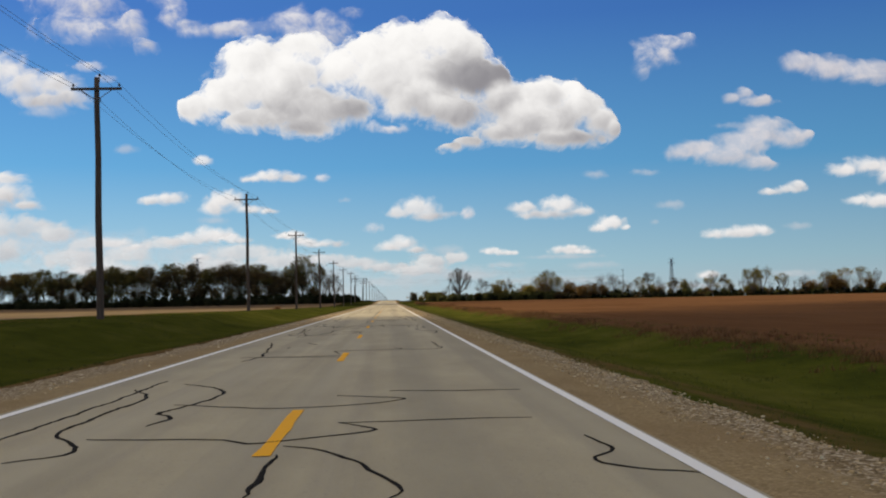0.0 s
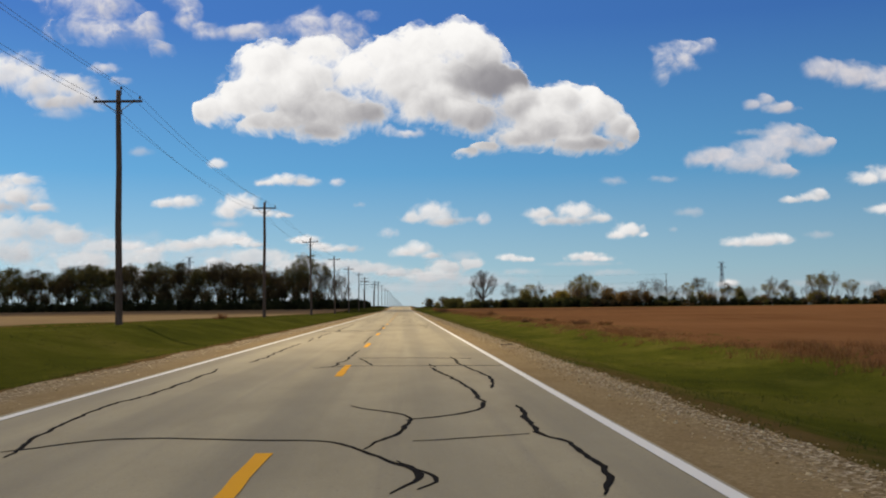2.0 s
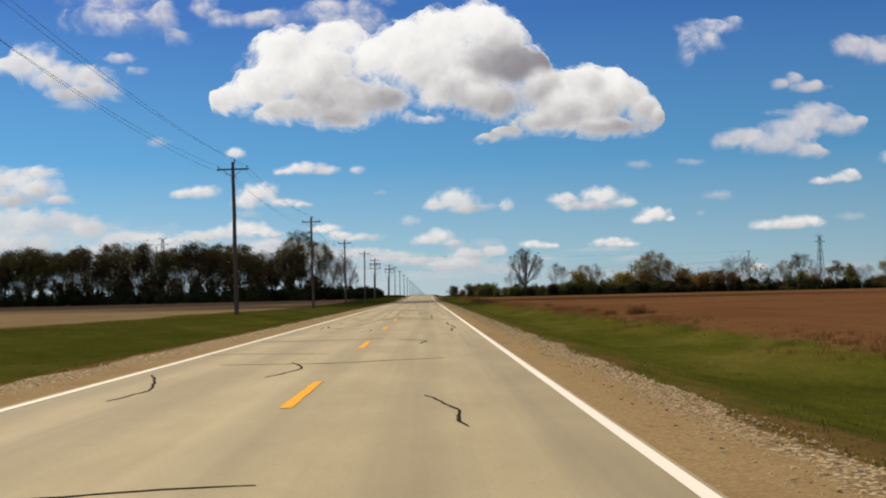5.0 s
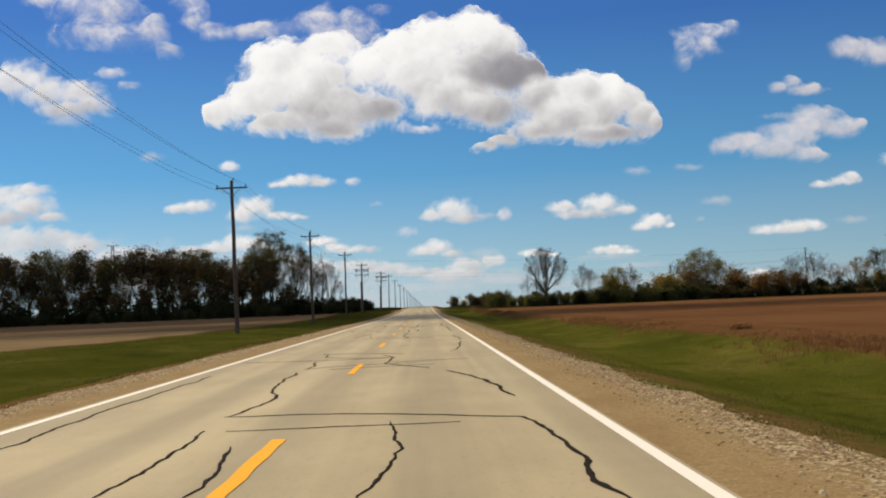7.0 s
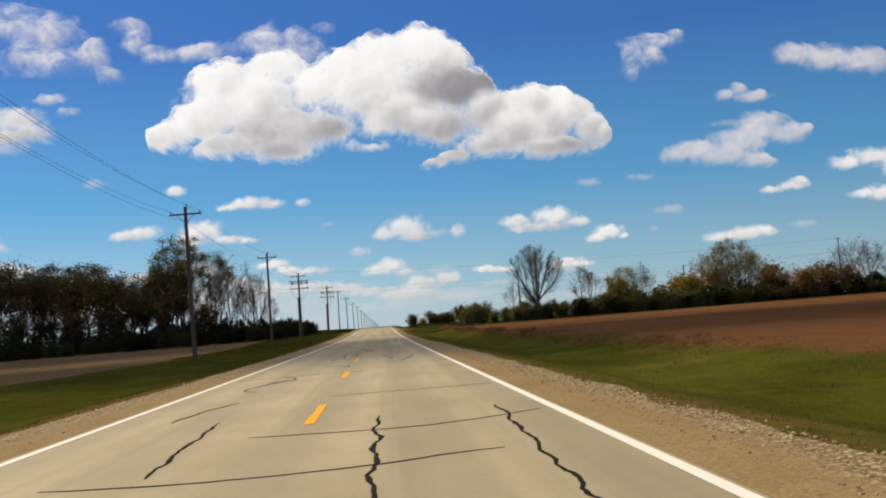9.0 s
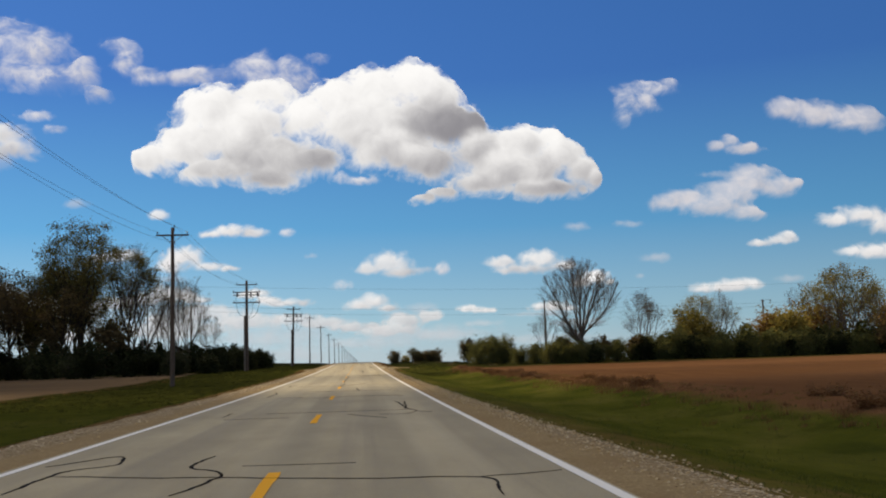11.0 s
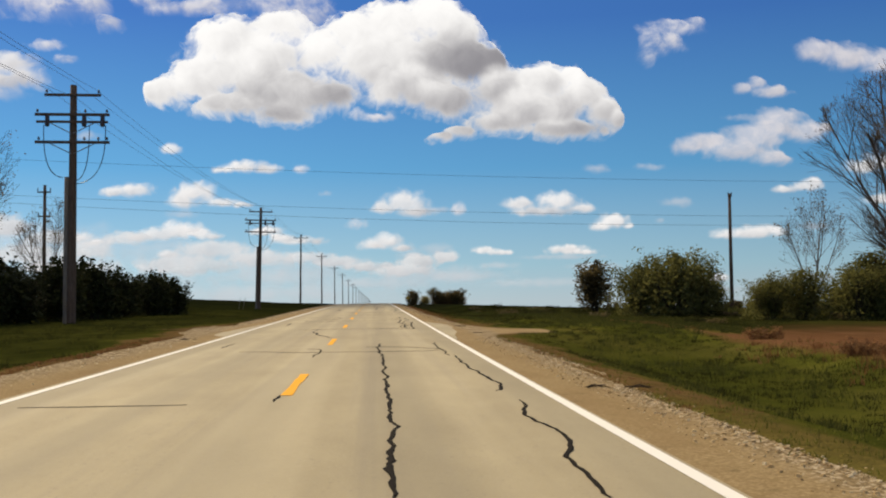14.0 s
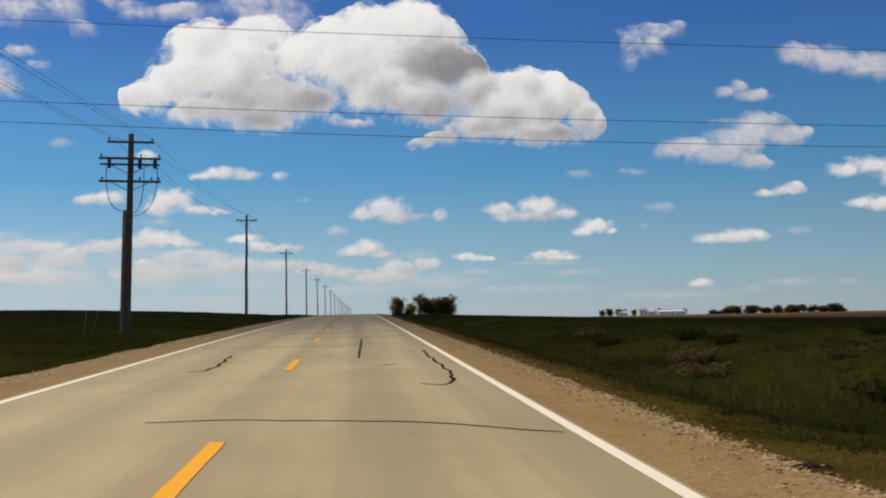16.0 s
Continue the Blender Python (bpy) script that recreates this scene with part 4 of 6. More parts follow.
cloud("soft", (1860, 489, 62, 23), (1956, 501, 104, 28), (1991, 521, 57, 31))
cloud("soft", (2221, 589, 93, 44), (2355, 602, 155, 60), (2485, 565, 130, 57))
cloud("soft", (2291, 441, 78, 34), (2410, 441, 130, 52))
cloud("haze", (1992, 323, 73, 23))
cloud("haze", (1288, 354, 26, 16))
cloud("soft", (11, 251, 88, 34), (71, 267, 88, 49), (127, 238, 67, 26))
cloud("haze", (270, 233, 88, 34), (178, 205, 78, 28))
cloud("soft", (869, 227, 119, 28), (934, 216, 78, 18))
cloud("haze", (828, 195, 207, 16))
cloud("soft", (504, 226, 73, 21), (556, 216, 78, 16))
cloud("haze", (553, 159, 114, 21), (983, 152, 155, 21))
cloud("soft", (1543, 93, 73, 28))
cloud("haze", (1778, 65, 78, 23), (2214, 92, 67, 23), (1950, 92, 155, 23))
cloud("soft", (-1773, 600, 104, 41), (-1876, 573, 155, 62), (-1775, 527, 145, 67), (-1904, 475, 181, 62, 0.15), (-2082, 547, 233, 114), (-1673, 471, 78, 31))
cloud("bank", (-1649, 375, 171, 52), (-1522, 341, 130, 44), (-1803, 368, 207, 78), (-2085, 353, 311, 114), (-1856, 267, 259, 73))
cloud("bank", (-1369, 293, 130, 41), (-1216, 241, 155, 47), (-1048, 291, 119, 36), (-1473, 225, 207, 57), (-1269, 165, 233, 52))
cloud("soft", (-906, 306, 135, 41), (-823, 326, 104, 47), (-1009, 295, 78, 26))
cloud("soft", (-333, 273, 140, 26), (-445, 319, 67, 28), (-390, 285, 78, 23))
cloud("bank", (-160, 183, 150, 28), (-289, 203, 130, 31), (-32, 162, 130, 26))
cloud("bank", (-701, 241, 207, 47), (-496, 196, 181, 47), (-807, 172, 259, 52))
cloud("bank", (203, 183, 114, 36), (307, 200, 78, 31), (123, 140, 155, 31))
cloud("haze", (382, 111, 233, 31), (17, 87, 311, 36), (-396, 117, 363, 52))
cloud("haze", (-1168, 110, 674, 67), (-501, 44, 622, 52), (-1679, 156, 518, 78))
cloud("soft", (-779, 312, 122, 34), (-696, 296, 63, 22))
cloud("soft", (-1282, 295, 110, 31), (-1183, 274, 68, 22))
cloud("soft", (-885, 219, 58, 22))
cloud("soft", (-493, 315, 63, 24), (-417, 297, 49, 17))
cloud("soft", (-1386, 168, 135, 29), (-1259, 151, 73, 19))
cloud("haze", (-900, 210, 480, 90), (-1500, 270, 480, 110), (-300, 160, 420, 70), (300, 125, 380, 50))
cloud("haze", (771, 82, 415, 26), (1422, 43, 389, 21))


def high_cloud(x, y, wide, deep, seed, dense=1.6):
    """A cumulus overhead, between the sun and the road, whose shadow lies on the ground at (x, y)."""
    cx, cy, cz = Vector((x, y, 0)) + sun_dir * (900 / sun_dir.z)
    s, n, vals = Soup(), 40, []
    for j in range(n + 1):
        for i in range(n + 1):
            u, v = 2.6 * i / n - 1.3, 2.6 * j / n - 1.3
            m = 1 - (abs(u) ** 2.6 + abs(v) ** 2.6) + 0.35 * fbm(u * 2.2, v * 2.2, seed)
            vals.append(dense * m)
            drop = (25 * fbm(u * 3, v * 3, seed + 4) - 40 * max(m, 0) ** 0.5) / sun_dir.z
            s.v.append((cx + u * wide + drop * sun_dir.x, cy + v * deep + drop * sun_dir.y, cz + drop * sun_dir.z))
    for j in range(n):
        for i in range(n):
            k = j * (n + 1) + i
            s.f.append((k, k + 1, k + n + 2, k + n + 1))
    me = s.mesh("cloud", CLOUD["overhead"], True)
    me.attributes.new("mass", "FLOAT", "POINT").data.foreach_set("value", vals)
    tagged(new("cloud", me), "unseen cumulus cloud placed high overhead", "cloud", "clouds in the sky", "structure")


# unseen cumulus overhead, placed so that their shadows darken road and fields
high_cloud(-40, -14, 420, 101.5, 1.7)
high_cloud(140, 72, 128, 72, 2.4)
high_cloud(14, 308, 84, 37, 5.2, 1.0)
high_cloud(-88, 391, 84, 50, 3.3)
high_cloud(60, 645, 700, 203, 8.9)
high_cloud(10, 364, 70, 16, 6.1, 0.36)
# five more unseen clouds, added only to fill out the deck
for i, (x, y, wide, deep) in enumerate(((-520, 150, 160, 90), (560, 330, 190, 110), (-430, 620, 150, 80), (420, -190, 210, 90), (-330, -260, 180, 100))):
    high_cloud(x, y, wide, deep, 11.3 + 2.7 * i)


# ---- utility poles ----
ARM = 11.35


def arm(s_name, parent, z, half, size=(0.10, 0.12), pins=(), brace=True, y=-0.14):
    s = Soup()
    s.box((0, y, z), (2 * half, size[0], size[1]))
    part("crossarm", s, CREOSOTE, parent)
    for px in pins:
        s = Soup()
        s.tube([(px, y, z + 0.06), (px, y, z + 0.13)], [0.012, 0.012], 5)
        s.tube([(px, y, z + 0.12), (px, y, z + 0.16), (px, y, z + 0.19), (px, y, z + 0.24), (px, y, z + 0.26)], [0.05, 0.07, 0.045, 0.05, 0.02], 7)
        part("insulator", s, GLASSY, parent)
    if brace:
        for sg in (-1, 1):
            s = Soup()
            s.tube([(sg * 0.62 * half, y - 0.02, z - 0.05), (sg * 0.05, y - 0.02, z - 0.55)], [0.022, 0.022], 4)
            part("brace", s, STEEL, parent)


def plain_pole():
    ob = thing("utility_pole", pose(0, 0, 0), "tall brown wooden utility pole with one crossarm, on the grass verge", "utility pole", "poles along the road")
    s = Soup()
    zs = [-0.6, 0, 2, 5, 8, 10.5, 11.95]
    s.tube([(0.02 * math.sin(z), 0.015 * math.cos(2 * z), z) for z in zs], [0.185, 0.18, 0.172, 0.158, 0.143, 0.13, 0.12], 10)
    part("pole", s, CREOSOTE, ob, smooth=True)
    arm("crossarm", ob, ARM, 1.22, pins=(-1.1, 1.1))
    s = Soup()
    s.tube([(0.13, 0, 11.7), (0.13, 0, 12.0)], [0.015, 0.015], 5)
    s.tube([(0.13, 0, 12.0), (0.13, 0, 12.06), (0.13, 0, 12.14)], [0.05, 0.07, 0.03], 7)
    part("insulator", s, GLASSY, ob)
    s = Soup()
    s.tube([(0.15, -0.06, 10.7), (0.17, -0.06, 10.7), (0.17, -0.06, 10.9)], [0.03, 0.03, 0.03], 5)
    part("bracket", s, STEEL, ob)
    return ob


def heavy_pole():
    ob = thing("utility_pole", pose(0, 0, 0), "double wooden utility pole with three crossarms and looping cables", "utility pole", "poles along the road")
    s = Soup()
    s.tube([(0, 0, z) for z in (-0.6, 0, 3, 7, 9.6, 11.4)], [0.21, 0.205, 0.195, 0.18, 0.165, 0.15], 10)
    part("pole", s, CREOSOTE, ob, smooth=True)
    s = Soup()
    s.tube([(-0.27, 0.06, z) for z in (-0.6, 0, 4, 7.0)], [0.15, 0.15, 0.14, 0.13], 9)
    part("stub_pole", s, GREYWOOD, ob, "shorter grey pole strapped alongside", True)
    top = 11.4
    arm("crossarm", ob, top - 0.5, 1.3, pins=(-1.2, 1.2), brace=False)
    arm("crossarm", ob, top - 1.45, 1.72, (0.10, 0.13), pins=(-1.6, 0.6, 1.6), brace=False, y=-0.2)
    arm("crossarm", ob, top - 1.80, 1.65, (0.09, 0.11), brace=True, y=-0.2)
    arm("crossarm", ob, top - 2.76, 1.72, (0.10, 0.13), pins=(-1.55, 0.55, 1.2, 1.6), brace=True)
    for px in (-1.15, 0.55, 1.4):
        s = Soup()
        s.tube([(px, -0.2, top - 2.02), (px, -0.2, top - 1.92), (px, -0.2, top - 1.5)], [0.09, 0.12, 0.10], 8)
        part("cutout_switch", s, GLASSY, ob)
    for px, ex, low in ((-1.3, -0.4, 4.45), (0.8, 0.15, 4.6), (1.55, 0.15, 4.75)):
        s = Soup()
        pts = []
        for i in range(15):
            t = i / 14
            a = t * math.pi / 2
            pts.append((px + (ex - px) * (1 - math.cos(a)) ** 1.3, -0.22, top - 1.95 - (low - 1.95) * math.sin(a) ** 0.9))
        s.tube(pts, [0.022] * 15, 5)
        part("jumper_cable", s, WIRE, ob)
    return ob


POLE_Y = [-1.5, 52.3, 105.3, 159.2, 212.2, 265.7, 319.3, 371.7, 424.6, 490.1, 552.9, 620.8, 691.2]
POLE_X = [-14.1, -14.1, -14.2, -14.3, -14.25, -14.24, -14.26, -13.95, -14.17, -12.68, -12.52, -12.23, -11.76]
POLE_LEAN = [0, -0.6, -0.4, 0.3, -0.6, -0.5, -0.2, 0.4, 0.2, 1.4, 0.8, 0.3, 0]
while len(POLE_Y) < 27:
    POLE_Y.append(POLE_Y[-1] + 62)
    POLE_X.append(POLE_X[-1] + 0.62)
    POLE_LEAN.append(0.5 * math.sin(len(POLE_Y) * 2.1))
_plain, _heavy, HEADS = plain_pole(), heavy_pole(), []
for k, (x, y, lean) in enumerate(zip(POLE_X, POLE_Y, POLE_LEAN)):
    m = pose(x, y, ground_z(x, y) - 0.05, 0, lean, 2 * math.sin(k * 1.7))
    heavy = k in (8, 9)
    src, first = (_heavy, k == 8) if heavy else (_plain, k == 0)
    if first:
        src.matrix_world = m
    else:
        copy_thing(src, m)
    z = 11.15 if heavy else ARM + 0.26
    HEADS.append([m @ Vector(q) for q in ((-1.1, -0.14, z), (0.13, 0, 11.5 if heavy else 12.1), (1.1, -0.14, z), (0.17, -0.06, 10.75))])


def stake(x, y, lean):
    s = Soup()
    s.tube([(0, 0, -0.2), (0, 0, 0.6), (0, 0, 1.15), (0, 0, 1.3)], [0.028, 0.028, 0.026, 0.012], 7)
    ob = solid("marker_stake", s, GREYWOOD, "thin grey marker stake leaning in the grass", "stake", "marker stakes")
    ob.matrix_world = pose(x, y, ground_z(x, y), 0, lean, 0)


def cable(a, b, sag, r, label, group):
    pts = []
    for i in range(17):
        t = i / 16
        q = Vector(a).lerp(Vector(b), t)
        q.z -= sag * 4 * t * (1 - t)
        pts.append(q)
    s = Soup()
    s.tube(pts, [r] * 17, 5)
    solid("overhead_wire", s, WIRE, label, "overhead wire", group)


stake(-14.7, 488.6, 9)
stake(-14.3, 488.9, 14)
for a, b in zip(HEADS, HEADS[1:17]):
    for i, sag in enumerate((0.75, 0.7, 0.75, 0.9)):
        cable(a[i], b[i], sag, 0.0085, "thin dark wire slung between roadside poles", "wires along the road")


def cross_pole(x, y, top, label, arms):
    g = ground_z(x, y)
    h = top - g
    ob = thing("utility_pole", pose(x, y, g - 0.05), label, "utility pole", "poles across the road")
    s = Soup()
    s.tube([(0, 0, -0.5), (0, 0, h * 0.5), (0.02, 0, h)], [0.17, 0.15, 0.12], 9)
    part("pole", s, CREOSOTE, ob, smooth=True)
    for z, half in arms:
        s = Soup()
        s.box((0, -0.13, h - z), (2 * half, 0.09, 0.11))
        part("crossarm", s, CREOSOTE, ob)
        for sg in (-1, 1):
            s = Soup()
            s.tube([(sg * half * 0.92, -0.13, h - z + 0.05), (sg * half * 0.92, -0.13, h - z + 0.2), (sg * half * 0.92, -0.13, h - z + 0.36)], [0.02, 0.045, 0.03], 6)
            part("insulator", s, GLASSY, ob)


cross_pole(-27.0, 461.3, 11.6, "slim wooden utility pole with two short crossarms behind shrubs", ((0.6, 0.55), (2.6, 0.5)))
cross_pole(30.5, 460.2, 10.5, "slim dark wooden utility pole standing in the hedge", ((0.25, 0.16),))
cross_pole(65.9, 456.0, 9.4, "slim dark wooden utility pole among trees", ((0.3, 0.2),))
s = Soup()
s.tube([(65.9, 456, 9.2), (66.5, 455.9, 9.35), (67.1, 455.8, 9.3)], [0.03, 0.03, 0.03], 6)
s.tube([(67.0, 455.8, 9.32), (67.15, 455.8, 9.22), (67.2, 455.8, 9.08)], [0.06, 0.13, 0.1], 8)
solid("yard_lamp", s, STEEL, "small grey lamp on a short arm at a pole's top", "lamp")
cross_pole(-90, 476, 19.6, "tall slim wooden utility pole behind the wood", ((0.25, 0.5), (3.2, 0.5)))
cross_pole(110, 476, 13.8, "tall slim wooden utility pole behind the tree row", ((0.25, 0.5), (3.2, 0.5)))
for za, zb, sag in ((19.4, 13.6, 2.5), (16.3, 10.5, 3.0), (16.4, 10.4, 4.0)):
    cable((-90, 476, za), (110, 476, zb), sag, 0.013, "thin dark wire strung across the road", "wires across the road")


# ---- trees ----
def branchy(rng, height, r0, clear, levels, spread, forks, lean=0.0, stems=1, up=0.25):
    """Limbs of a tree; returns their mesh and the twig ends."""
    s, tips = Soup(), []

    def limb(p, d, length, r, level):
        n = 4 if level == 0 else 2 if level == 1 else 1
        pts, rad = [p.copy()], [r]
        q, e = p.copy(), d.copy()
        for i in range(n):
            e = (e + Vector((rng.gauss(0, 0.10), rng.gauss(0, 0.10), rng.gauss(up * 0.25, 0.06)))).normalized()
            q = q + e * (length / n)
            pts.append(q.copy())
            rad.append(r * (1 - 0.55 * (i + 1) / n))
        s.tube(pts, rad, 5 if level == 0 else 3, False)
        if level >= levels:
            tips.append(q.copy())
            tips.append(pts[-2])
            return
        for k in range(forks[level]):
            t = clear + (1 - clear) * (k + rng.random()) / forks[level] if level == 0 else 0.3 + 0.7 * (k + rng.random()) / forks[level]
            i = min(int(t * n), n - 1)
            base = pts[i].lerp(pts[i + 1], t * n - i)
            a = rng.uniform(0, 2 * math.pi)
            side = Vector((math.cos(a), math.sin(a), rng.uniform(-0.1, 0.4)))
            w = spread * rng.uniform(0.7, 1.3)
            nd = (e * (1 - w) + side * w + Vector((0, 0, up))).normalized()
            limb(base, nd, length * rng.uniform(0.42, 0.62) * (1.1 - 0.35 * t if level == 0 else 1), r * (1 - 0.55 * t) * 0.62, level + 1)
        tips.append(q.copy())

    for k in range(stems):
        a = 2 * math.pi * k / max(stems, 1) + rng.uniform(-0.4, 0.4)
        w = lean * (rng.uniform(0.3, 1.05) if stems > 2 else 1) if stems > 1 else rng.uniform(0, lean)
        d = Vector((math.cos(a) * w, math.sin(a) * w, 1)).normalized()
        limb(Vector((0.12 * (stems > 1) * math.cos(a), 0.12 * (stems > 1) * math.sin(a), -0.3)), d, height * (0.66 if stems == 1 else rng.uniform(0.5, 0.66)), r0 * (1 if stems == 1 else 0.62), 0)
    return s, tips


def fan(rng, height, r0, bole, limbs, tilt, sub, crown, lean=0.0, stems=1, stout=(0.32, 0.48)):
    """Upswept limbs that fan out of a bole into an egg-shaped crown (its middle's height, half width, half height); returns their mesh and the twig ends."""
    s, tips = Soup(), []
    deepest = len(sub)

    def outside(q):
        return math.sqrt((q.x * q.x + q.y * q.y) / crown[1] ** 2 + ((q.z - crown[0]) / crown[2]) ** 2)

    def grow(p, d, length, r, level):
        n = (7, 5, 3, 2, 2)[level]
        end = 0.3 if level < 2 else 0.4
        pts, rad, q, e = [p.copy()], [r], p.copy(), d.copy()
        reach = rng.uniform(0.9, 1.04)
        for i in range(n):
            e = (e + Vector((rng.gauss(0, 0.09), rng.gauss(0, 0.09), rng.gauss(0.055, 0.05)))).normalized()
            q = q + e * (length / n)
            pts.append(q.copy())
            rad.append(max(0.008, r * (1 - (1 - end) * (i + 1) / n)))
            if outside(q) > reach and q.z > crown[0] - crown[2]:
                break
        n = len(pts) - 1
        s.tube(pts, rad, (7, 5, 4, 3, 3)[level], False)
        tips.append(q.copy())
        if level >= deepest:
            tips.append(pts[-2].lerp(q, 0.4))
            return
        for k in range(sub[level]):
            t = (0.28 if level == 0 else 0.15) + (0.98 - 0.28) * (k + rng.random()) / sub[level]
            t = min(t, 0.99)
            i = min(int(t * n), n - 1)
            base = pts[i].lerp(pts[i + 1], t * n - i)
            along = (pts[i + 1] - pts[i]).normalized()
            side = along.orthogonal().normalized()
            side.rotate(Matrix.Rotation(rng.uniform(0, 6.283), 3, along))
            w = rng.uniform(0.35, 0.85)
            nd = (along + side * w + Vector((0, 0, 0.12))).normalized()
            size = length * (0.62 - 0.34 * t) * rng.uniform(0.75, 1.25)
            grow(base, nd, size, rad[i] * rng.uniform(0.34, 0.5), level + 1)

    for m in range(stems):
        a = 6.283 * m / stems + rng.uniform(-0.5, 0.5)
        o = Vector((math.cos(a), math.sin(a), 0)) * (0.5 * r0 * (stems > 1))
        way = Vector((math.cos(a) * lean, math.sin(a) * lean, 1)).normalized()
        top = o + way * bole
        s.tube([o + Vector((0, 0, -0.4)), o + way * 0.12 * bole, o + way * 0.55 * bole, top], [1.3 * r0, 1.05 * r0, 0.95 * r0, 0.8 * r0], 9, True)
        for k in range(limbs):
            az = 2.4 * k + rng.uniform(-0.4, 0.4)
            lay = tilt * math.sqrt((k + 0.3) / limbs) * rng.uniform(0.8, 1.1)
            d = Vector((math.cos(az) * math.sin(lay), math.sin(az) * math.sin(lay), math.cos(lay))) + way * 0.25 - Vector((0, 0, 0.25))
            base = o + way * bole * rng.uniform(0.78 if lay < 0.5 else 0.55, 0.98)
            grow(base, d.normalized(), (height - bole) * rng.uniform(0.92, 1.08), r0 * rng.uniform(*stout), 0)
    return s, tips


def foliage(rng, tips, per, size, blur, keep=1.0, mass=None):
    """Leaves round the twig ends; mass adds coarser ones within a lumpy dome: count, radius, bottom, top, size."""
    s = Soup()
    if mass:
        count, rad, low, top, big = mass
        off = rng.uniform(0, 50)
        while count:
            a, e, r = rng.uniform(0, 6.283), rng.uniform(-0.9, 1.57), rng.random() ** 0.45
            lump = 0.82 + 0.5 * noise.noise((off + 1.6 * math.cos(a) * math.cos(e), 1.6 * math.sin(a) * math.cos(e), 1.6 * math.sin(e)))
            q = Vector((math.cos(a) * math.cos(e) * rad * r * lump, math.sin(a) * math.cos(e) * rad * r * lump, 0.5 * (low + top) + math.sin(e) * 0.5 * (top - low) * r * lump))
            u = Vector((rng.gauss(0, 1), rng.gauss(0, 1), rng.gauss(0, 0.8))).normalized()
            v = u.orthogonal().normalized()
            k = big * rng.uniform(0.6, 1.4)
            s.quad(q - u * k, q + v * k * 0.6, q + u * k, q - v * k * 0.6)
            count -= 1
    for c in tips:
        if rng.random() > keep:
            continue
        for _ in range(per):
            q = c + Vector((rng.gauss(0, blur), rng.gauss(0, blur), rng.gauss(0, blur * 0.8)))
            a = Vector((rng.gauss(0, 1), rng.gauss(0, 1), rng.gauss(0, 0.7))).normalized()
            b = a.orthogonal().normalized()
            k = size * rng.uniform(0.6, 1.4)
            s.quad(q - a * k, q + b * k * 0.55, q + a * k, q - b * k * 0.55)
    return s


KINDS = {}


def tree_kind(key, label, category, bark, leaf, seed, **kw):
    """Several shapes of one kind of tree, kept as meshes to be shared."""
    shapes = []
    for v in range(kw.get("shapes", 3)):
        rng = random.Random(seed + v)
        s, tips = fan(rng, *kw["fan"]) if "fan" in kw else branchy(rng, kw["height"], kw["r0"], kw["clear"], kw["levels"], kw["spread"], kw["forks"], kw.get("lean", 0.06), kw.get("stems", 1), kw.get("up", 0.25))
        crown = foliage(rng, tips, kw["per"], kw["size"], kw["blur"], kw.get("keep", 1.0), kw.get("mass"))
        shapes.append((s.mesh("trunk", bark, True), crown.mesh("crown", leaf) if crown.v else None))
    KINDS[key] = (shapes, label, category, kw["height"])


tree_kind("wood", "tall thin-trunked tree with dull olive autumn leaves", "tree", BARK, LEAF_OLIVE, 11, shapes=5, height=15, fan=(15, 0.17, 5.0, 7, 0.5, (6, 4), (10.2, 3.1, 5.2)), per=9, size=0.15, blur=0.5)
tree_kind("rust", "tall thin-trunked tree with rusty brown leaves", "tree", BARK, LEAF_RUST, 31, shapes=5, height=14, fan=(14, 0.16, 4.6, 7, 0.5, (6, 4), (9.4, 2.8, 4.9)), per=8, size=0.15, blur=0.5)
tree_kind("thin", "slender nearly leafless tree with greyish bark", "tree", BARK_PALE, LEAF_RUST, 51, shapes=3, height=12, fan=(12, 0.14, 2.2, 6, 0.5, (7, 5, 3), (7.2, 2.7, 5.0)), per=1, size=0.09, blur=0.3, keep=0.35)
tree_kind("branchy", "tall dark-limbed tree with sparse remaining leaves", "tree", BARK, LEAF_OLIVE, 61, shapes=4, height=15, fan=(15, 0.17, 4.4, 6, 0.5, (6, 5, 3), (10.0, 3.2, 5.2), 0.1, 2), per=2, size=0.10, blur=0.4, keep=0.8)
tree_kind("bare", "large spreading bare tree with a few pale leaves", "tree", BARK_PALE, LEAF_BROWN, 79, shapes=1, height=15, fan=(15, 0.5, 4.4, 14, 1.05, (9, 7, 6), (9.2, 5.9, 5.8), 0.0, 1, (0.22, 0.36)), per=1, size=0.05, blur=0.12, keep=0.12)
tree_kind("edge", "tall slender tree thinly leafed in dull olive", "tree", BARK, LEAF_OLIVE, 231, shapes=4, height=15, fan=(15, 0.17, 4.6, 6, 0.5, (6, 5, 3), (10.4, 3.2, 5.0), 0.1, 2), per=4, size=0.085, blur=0.3, keep=0.9)
tree_kind("edge_bare", "tall slender tree nearly stripped of leaves", "tree", BARK, LEAF_RUST, 241, shapes=3, height=15, fan=(15, 0.15, 3.6, 4, 0.6, (6, 4, 4), (9.6, 3.5, 5.6), 0.2, 2), per=1, size=0.07, blur=0.3, keep=0.3)
tree_kind("gold", "rounded tree with yellowing autumn leaves", "tree", BARK, LEAF_YELLOW, 91, shapes=3, height=9, r0=0.2, clear=0.06, levels=2, spread=0.55, forks=(10, 5), per=7, size=0.165, blur=0.5, stems=3, lean=0.28, mass=(900, 2.6, 0.6, 7.6, 0.2))
